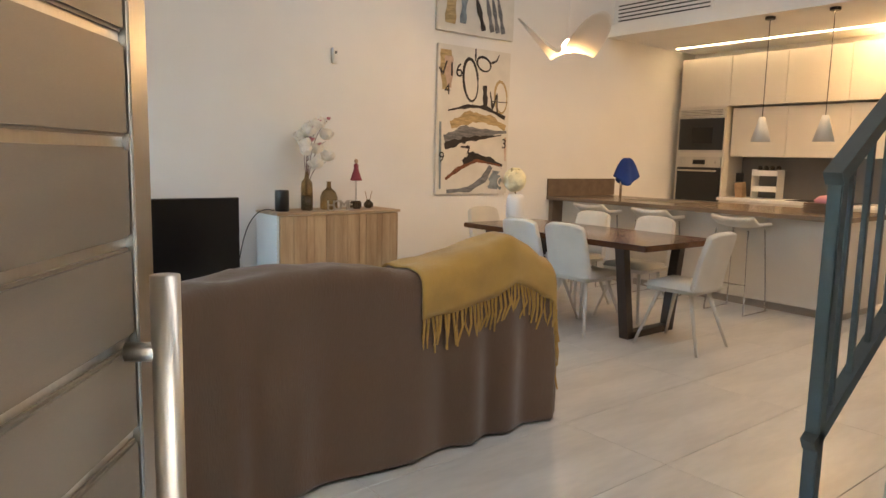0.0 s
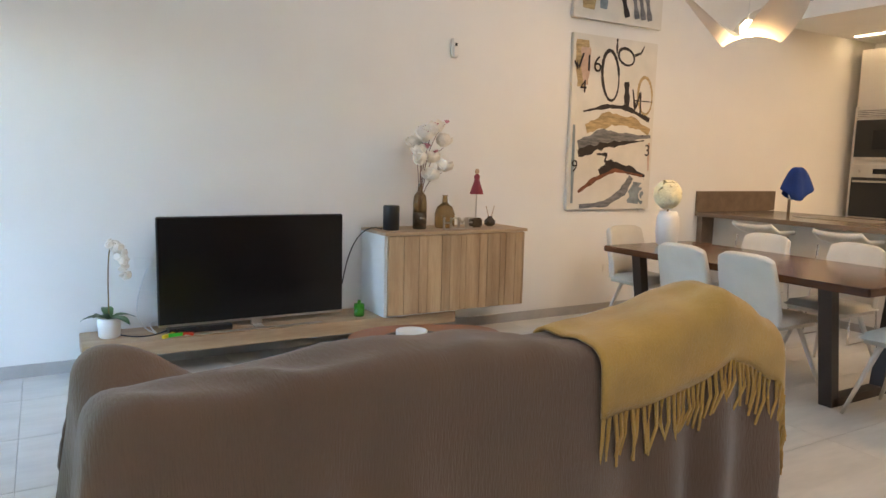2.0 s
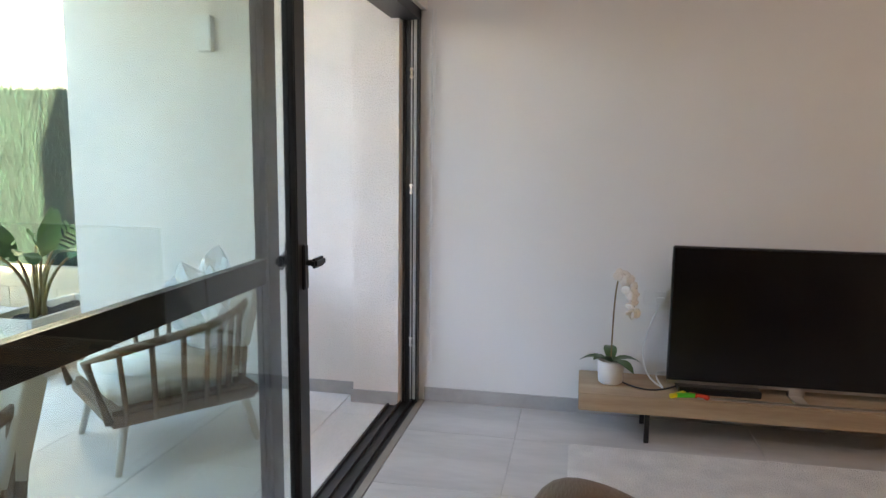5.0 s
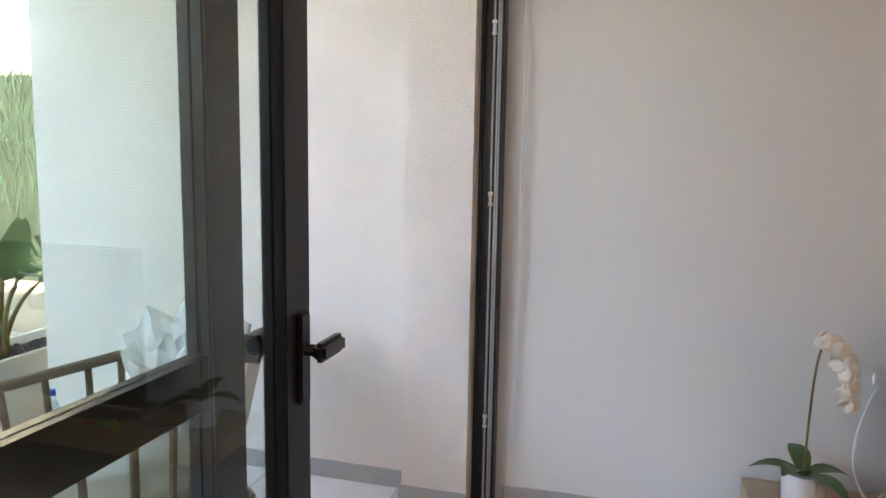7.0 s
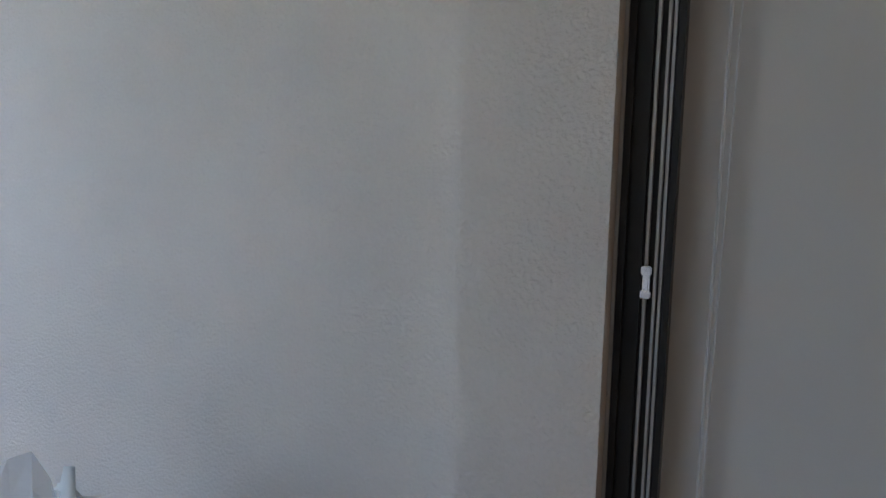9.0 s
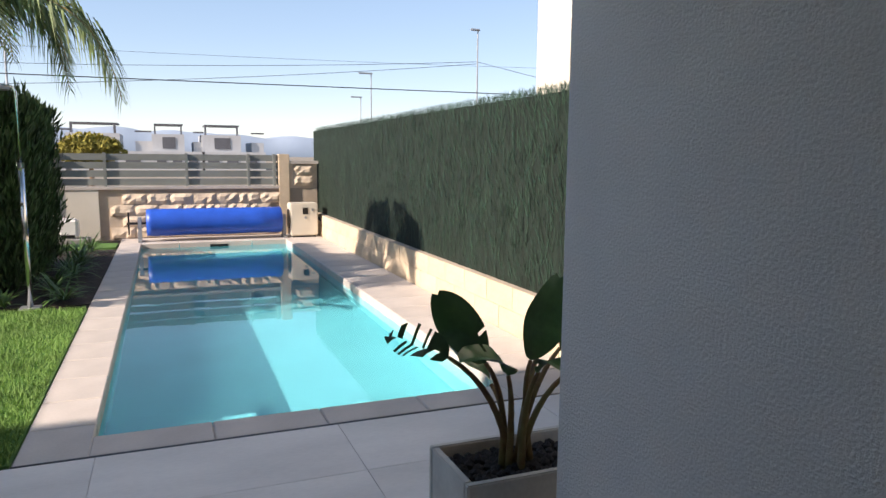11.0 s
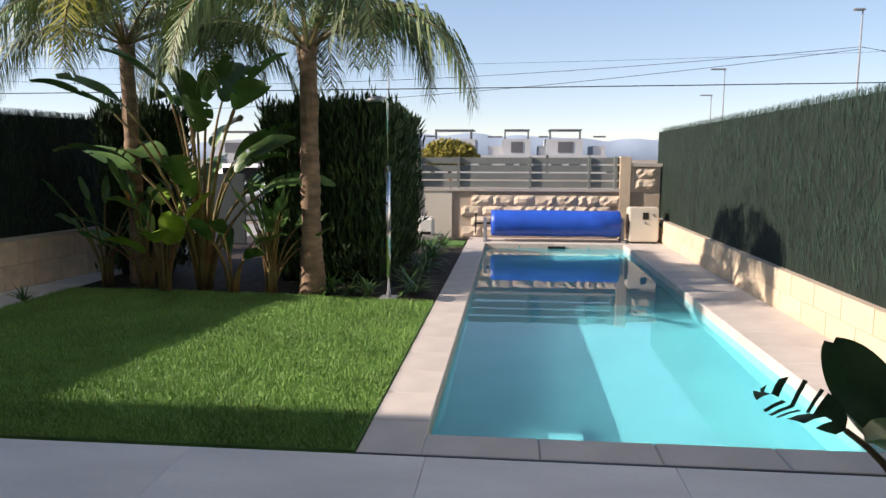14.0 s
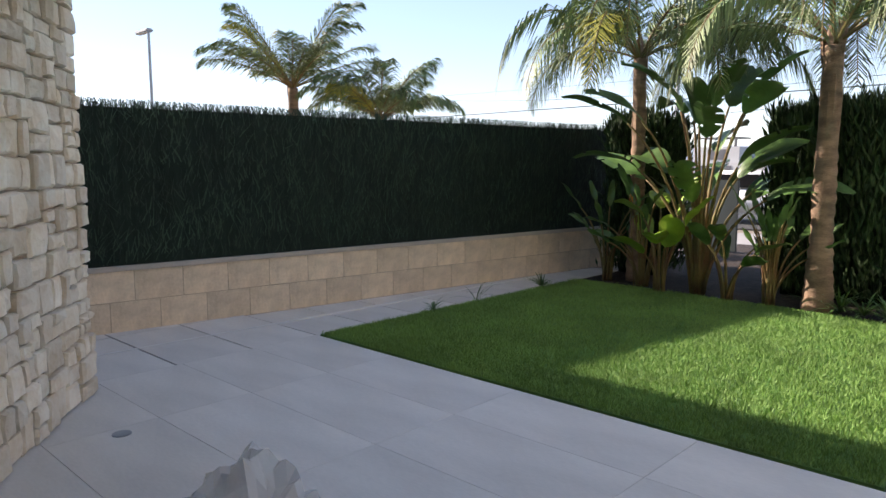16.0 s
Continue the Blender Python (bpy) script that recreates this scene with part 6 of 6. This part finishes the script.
tagged(raw("crown", vs, fs, mat("yellow_foliage", (0.28, 0.24, 0.04), 0.8, vary=0.2, fine=10, bump=0, island=0.4), tr), kind="stuff")
feather_palm(pose(-52, -11.4, -0.2), 3.4, 0.2, 14, 1.2, 61, "far palm above the garden wall", 0.9, False)
# hills on the horizon
verts, faces = [], []
for i in range(161):
    y_ = -2600 + 5200 * i / 160
    hgt = 45 + 60 * (0.5 + 0.5 * noise.noise((i * 0.06, 2.0, 0))) + 14 * noise.noise((i * 0.35, 7, 0)) - 30 * max(0, -y_ / 2600)
    verts += [(-2400, y_, -5), (-2400, y_, max(6, hgt)), (-2700, y_, max(6, hgt) * 1.1)]
for i in range(160):
    k = 3 * i
    faces += [(k, k + 3, k + 4, k + 1), (k + 1, k + 4, k + 5, k + 2)]
tagged(raw("backdrop", verts, faces, M_MOUNT, None, True), "hills with distance haze put into their blue", "hills", kind="structure")
car = thing("parked_car", "white car parked in the street", "car", pose(-20.5, -8.3, -0.15))
bm = box(-0.85, -2.1, 0.3, 0.85, 2.1, 0.95, 0.12, 3)
part("body", bm, M_CAR, car, "", True)
part("cabin", box(-0.75, -1.2, 0.9, 0.75, 1.3, 1.45, 0.2, 3), M_CAR, car, "", True)
part("side_window", box(0.74, -0.9, 1.0, 0.765, 1.0, 1.35, 0.01), M_SCREEN, car)
for yy in (-1.3, 1.3):
    wh = part("wheel", put(lathe([(0.2, -0.1), (0.31, -0.09), (0.31, 0.09), (0.2, 0.1)], 24), pose(0.8, yy, 0.31, 0, 90)), M_BLACK, car, "black tyre")
    part("rim", put(lathe([(0.19, 0.0), (0.19, 0.11), (0.03, 0.105)], 16), pose(0.8, yy, 0.31, 0, 90)), M_POLE, wh)
gate = thing("gate_pillar", "cream gate pillar by the street path", "pillar")
part("shaft", box(-12.4, -4.75, -0.2, -12.1, -4.45, 1.25, 0.01), M_BLOCKS, gate)
gate2 = thing("side_gate", "dark grey metal garden gate", "gate")
part("gate_frame", box(-12.25, -6.5, 0.0, -12.2, -5.6, 1.2, 0.01), M_RAIL, gate2)

# ---- pieces: tiles, blocks, stones ----
def piece_mesh(name, bm, material):
    me = bpy.data.meshes.new(name)
    bm.to_mesh(me)
    bm.free()
    me.materials.append(material)
    return me


def place(name, me, m, parent):
    ob = new(name, me)
    ob.parent = parent
    ob.matrix_basis = m
    return ob


def tile_field(parent, x0, x1, y0, y1, ox, oy, tx, ty, z, material, stagger=0.0, gap=0.0012, lip=0.0):
    cache = {}
    j0 = math.floor((y0 - oy) / ty)
    for j in range(j0, math.ceil((y1 - oy) / ty)):
        sh_ = stagger * tx * (j % 2)
        for i in range(math.floor((x0 - ox - sh_) / tx), math.ceil((x1 - ox - sh_) / tx)):
            a, b = max(x0, ox + sh_ + i * tx), min(x1, ox + sh_ + (i + 1) * tx)
            c, d = max(y0, oy + j * ty), min(y1, oy + (j + 1) * ty)
            if b - a < 0.02 or d - c < 0.02:
                continue
            k = (round(b - a, 3), round(d - c, 3))
            if k not in cache:
                cache[k] = piece_mesh("tile", box(-k[0] / 2 + gap, -k[1] / 2 + gap, -0.012, k[0] / 2 - gap, k[1] / 2 - gap, 0, 0.0015, 1), material)
            place("tile", cache[k], Matrix.Translation(((a + b) / 2, (c + d) / 2, z)), parent)


fl = bpy.data.objects["floor"]
tile_field(fl, 0.003, 9.39, -5.6, -0.001, 0.57, -0.45, 1.2, 0.6, 0.0, M_TILE)
tb = bpy.data.objects["terrace_bed"]
tile_field(tb, -4.05, -0.2, -6.05, 1.48, -4.05, -0.3, 0.6, 1.2, 0.0, M_TERR, 0.0)
tile_field(tb, -4.05, -0.2, -8.0, -6.05, -4.05, -6.05, 0.62, 1.2, -0.002, M_TERR, 0.0, 0.008)
gp = bpy.data.objects["garden_path"]
tile_field(gp, -9.2, -4.07, -7.9, -6.05, -4.05, -6.05, 0.62, 1.2, -0.012, M_TERR, 0.0, 0.009)
tagged(mesh_ob("path_line", put(box(-2.9, -0.012, -0.012, 2.6, 0.012, 0.0015), Matrix.Translation((-5.0, -6.655, 0)) @ pose(0, 0, 0, 0, 0, -1.9)), M_WHITE), "thin white strip along the path", "strip", kind="structure")
# coping
n_c = 20
L = (PX1 + 0.27 - PX0 + 0.35) / n_c
cm = piece_mesh("coping_stone", box(-L / 2 + 0.002, -0.165, -0.1, L / 2 - 0.002, 0.165, 0, 0.008, 1), M_COPING)
cw = piece_mesh("coping_stone", box(-L / 2 + 0.002, -0.34, -0.1, L / 2 - 0.002, 0.34, 0, 0.008, 1), M_COPING)
for i in range(n_c):
    x_ = PX0 - 0.35 + L * (i + 0.5)
    place("coping_stone", cm, Matrix.Translation((x_, PY0 - 0.16, 0.0)), pool)
    place("coping_stone", cw, Matrix.Translation((x_, PY1 + 0.335, 0.0)), pool)
ce = piece_mesh("coping_stone", box(-0.13, -0.295, -0.1, 0.13, 0.295, 0, 0.008, 1), M_COPING)
for i in range(4):
    place("coping_stone", ce, Matrix.Translation((PX1 + 0.128, PY0 + 0.298 + 0.594 * i, 0.001)), pool)
    place("coping_stone", ce, Matrix.Translation((PX0 - 0.128, PY0 + 0.298 + 0.594 * i, 0.001)), pool)
structure("pool_backing", merge(box(-13.75, -1.86, -0.2, -13.15, 1.52, -0.005), box(-13.75, 0.95, -0.2, -4.06, 1.5, -0.101)), M_COPING, "paved strip behind the pool", "pavement")
structure("slot_drain", box(-4.068, -1.86, -0.05, -4.052, 1.48, 0.0015), M_BLACK, "thin dark slot drain before the pool", "drain")


def rough_block(L_, H_, T_, amp, seed, material):
    """A block whose face (towards -y) is broken unevenly."""
    rr = random.Random(seed)
    bm = bmesh.new()
    nx, nz = 5, 3
    grid = [[bm.verts.new((-L_ / 2 + L_ * i / nx, (-amp * rr.random() if 0 < i < nx and 0 < j < nz else 0.006), -H_ / 2 + H_ * j / nz)) for j in range(nz + 1)] for i in range(nx + 1)]
    for i in range(nx):
        for j in range(nz):
            bm.faces.new((grid[i][j], grid[i + 1][j], grid[i + 1][j + 1], grid[i][j + 1]))
    rim = [grid[i][0] for i in range(nx + 1)] + [grid[nx][j] for j in range(1, nz + 1)] + [grid[i][nz] for i in range(nx - 1, -1, -1)] + [grid[0][j] for j in range(nz - 1, 0, -1)]
    back = [bm.verts.new((v.co.x, T_, v.co.z)) for v in rim]
    for i in range(len(rim)):
        bm.faces.new((rim[i], back[i], back[(i + 1) % len(rim)], rim[(i + 1) % len(rim)]))
    bmesh.ops.recalc_face_normals(bm, faces=bm.faces)
    return piece_mesh("block", bm, material)


def block_wall(name, a, b, rows, L_, H_, T_, amp, material, label, flip, cap):
    """Blocks from a to b; the broken face looks to the left of a to b, or to the right with flip."""
    a, b = Vector((*a, 0)), Vector((*b, 0))
    d = (b - a)
    ln = d.length
    rz = math.atan2(d.y, d.x) + (0 if flip else math.pi)
    root = thing(name, label, "wall", kind="structure")
    kinds = [rough_block(L_ - 0.008, H_ - 0.008, T_, amp, s, material) for s in range(5)]
    n_ = int(ln / L_)
    for j in range(rows):
        for i in range(n_ + 1):
            p = a + d.normalized() * (L_ * (i + 0.5 * (j % 2)))
            place("block", kinds[(i * 7 + j * 3) % 5], Matrix.Translation((p.x, p.y, H_ * (j + 0.5) - 0.01)) @ Matrix.Rotation(rz, 4, "Z"), root)
    m = Matrix.Translation((a + d / 2)) @ Matrix.Rotation(rz, 4, "Z")
    part("mortar", put(box(-ln / 2, 0.012, -0.2, ln / 2, T_ + 0.02, H_ * rows - 0.012), m), M_MORTAR, root)
    if cap:
        part("wall_coping", put(box(-ln / 2, -0.012, H_ * rows - 0.01, ln / 2, T_ + 0.03, H_ * rows + 0.03, 0.004), m), M_CAP, root)
    return root


off = np.array((0.148, -0.989))
block_wall("garden_wall_left", LA - off * 0.09, LB - off * 0.09, 2, 0.42, 0.272, 0.12, 0.012, M_BLOCK, "low cream split-block garden wall with pale cap", True, True)
block_wall("garden_wall_right", (-14.0, 1.52), (-2.0, 1.52), 2, 0.5, 0.2, 0.2, 0.004, M_BLOCKS, "low warm cream block wall under the fence", True, False)
wf = [rough_block(0.385, 0.188, 0.05, 0.04, s, M_BLOCK) for s in range(6)]
for j in range(4):
    for i in range(10):
        y_ = -2.62 + 0.393 * i + (0.19 if j % 2 else 0)
        if y_ > 0.72 or y_ < -2.0:
            continue
        place("block", wf[(i * 5 + j) % 6], Matrix.Translation((FX, y_, 0.1 + 0.196 * j)) @ Matrix.Rotation(math.pi / 2, 4, "Z"), far_wall)
for j in range(2):
    place("block", wf[j], Matrix.Translation((FX - 0.0, 1.33, 1.0 + 0.196 * j)) @ Matrix.Rotation(math.pi / 2, 4, "Z"), far_wall)

# dry stone pier: rectangle split into uneven stones
SA, SB = Vector((-2.19, -5.89, 0)), Vector((-1.1, -4.44, 0))
sd = (SB - SA).normalized()
pier = thing("stone_wall", "rough cream field stone wall", "wall", Matrix.Translation(SA) @ Matrix.Rotation(math.atan2(sd.y, sd.x), 4, "Z"), kind="structure")
sl_len = (SB - SA).length
part("mortar", box(0, -0.4, -0.1, sl_len - 0.02, -0.03, 2.6), M_MORTAR, pier)
rr = random.Random(17)


def split(x0, z0, x1, z1, depth=0):
    w, h_ = x1 - x0, z1 - z0
    if (w < 0.27 and h_ < 0.2) and (depth > 3 and rr.random() < 0.8 or w < 0.16 and h_ < 0.13):
        return [(x0, z0, x1, z1)]
    if w < 0.1 or h_ < 0.07:
        return [(x0, z0, x1, z1)]
    if w > h_ * 1.25:
        c = x0 + w * rr.uniform(0.36, 0.64)
        return split(x0, z0, c, z1, depth + 1) + split(c, z0, x1, z1, depth + 1)
    c = z0 + h_ * rr.uniform(0.36, 0.64)
    return split(x0, z0, x1, c, depth + 1) + split(x0, c, x1, z1, depth + 1)


for x0, z0, x1, z1 in split(0, 0, sl_len, 2.6):
    bm = bmesh.new()
    cx, cz = (x0 + x1) / 2, (z0 + z1) / 2
    fr = []
    for u, v in ((-1, -1), (0, -1), (1, -1), (1, 0), (1, 1), (0, 1), (-1, 1), (-1, 0)):
        fr.append((cx + u * ((x1 - x0) / 2 - 0.006) + rr.uniform(-0.008, 0.008), cz + v * ((z1 - z0) / 2 - 0.006) + rr.uniform(-0.008, 0.008)))
    d0 = rr.uniform(-0.012, 0.025)
    back = [bm.verts.new((x_, -0.08, z_)) for x_, z_ in fr]
    mid_ = [bm.verts.new((x_, d0 - 0.015, z_)) for x_, z_ in fr]
    front = [bm.verts.new((cx + (x_ - cx) * 0.86, d0 + rr.uniform(-0.004, 0.008), cz + (z_ - cz) * 0.84)) for x_, z_ in fr]
    ctr = bm.verts.new((cx, d0 + rr.uniform(0.0, 0.014), cz))
    for q in range(8):
        r_ = (q + 1) % 8
        bm.faces.new((back[q], back[r_], mid_[r_], mid_[q]))
        bm.faces.new((mid_[q], mid_[r_], front[r_], front[q]))
        bm.faces.new((front[q], front[r_], ctr))
    bmesh.ops.recalc_face_normals(bm, faces=bm.faces)
    place("stone", piece_mesh("stone", bm, M_STONE), Matrix(), pier)
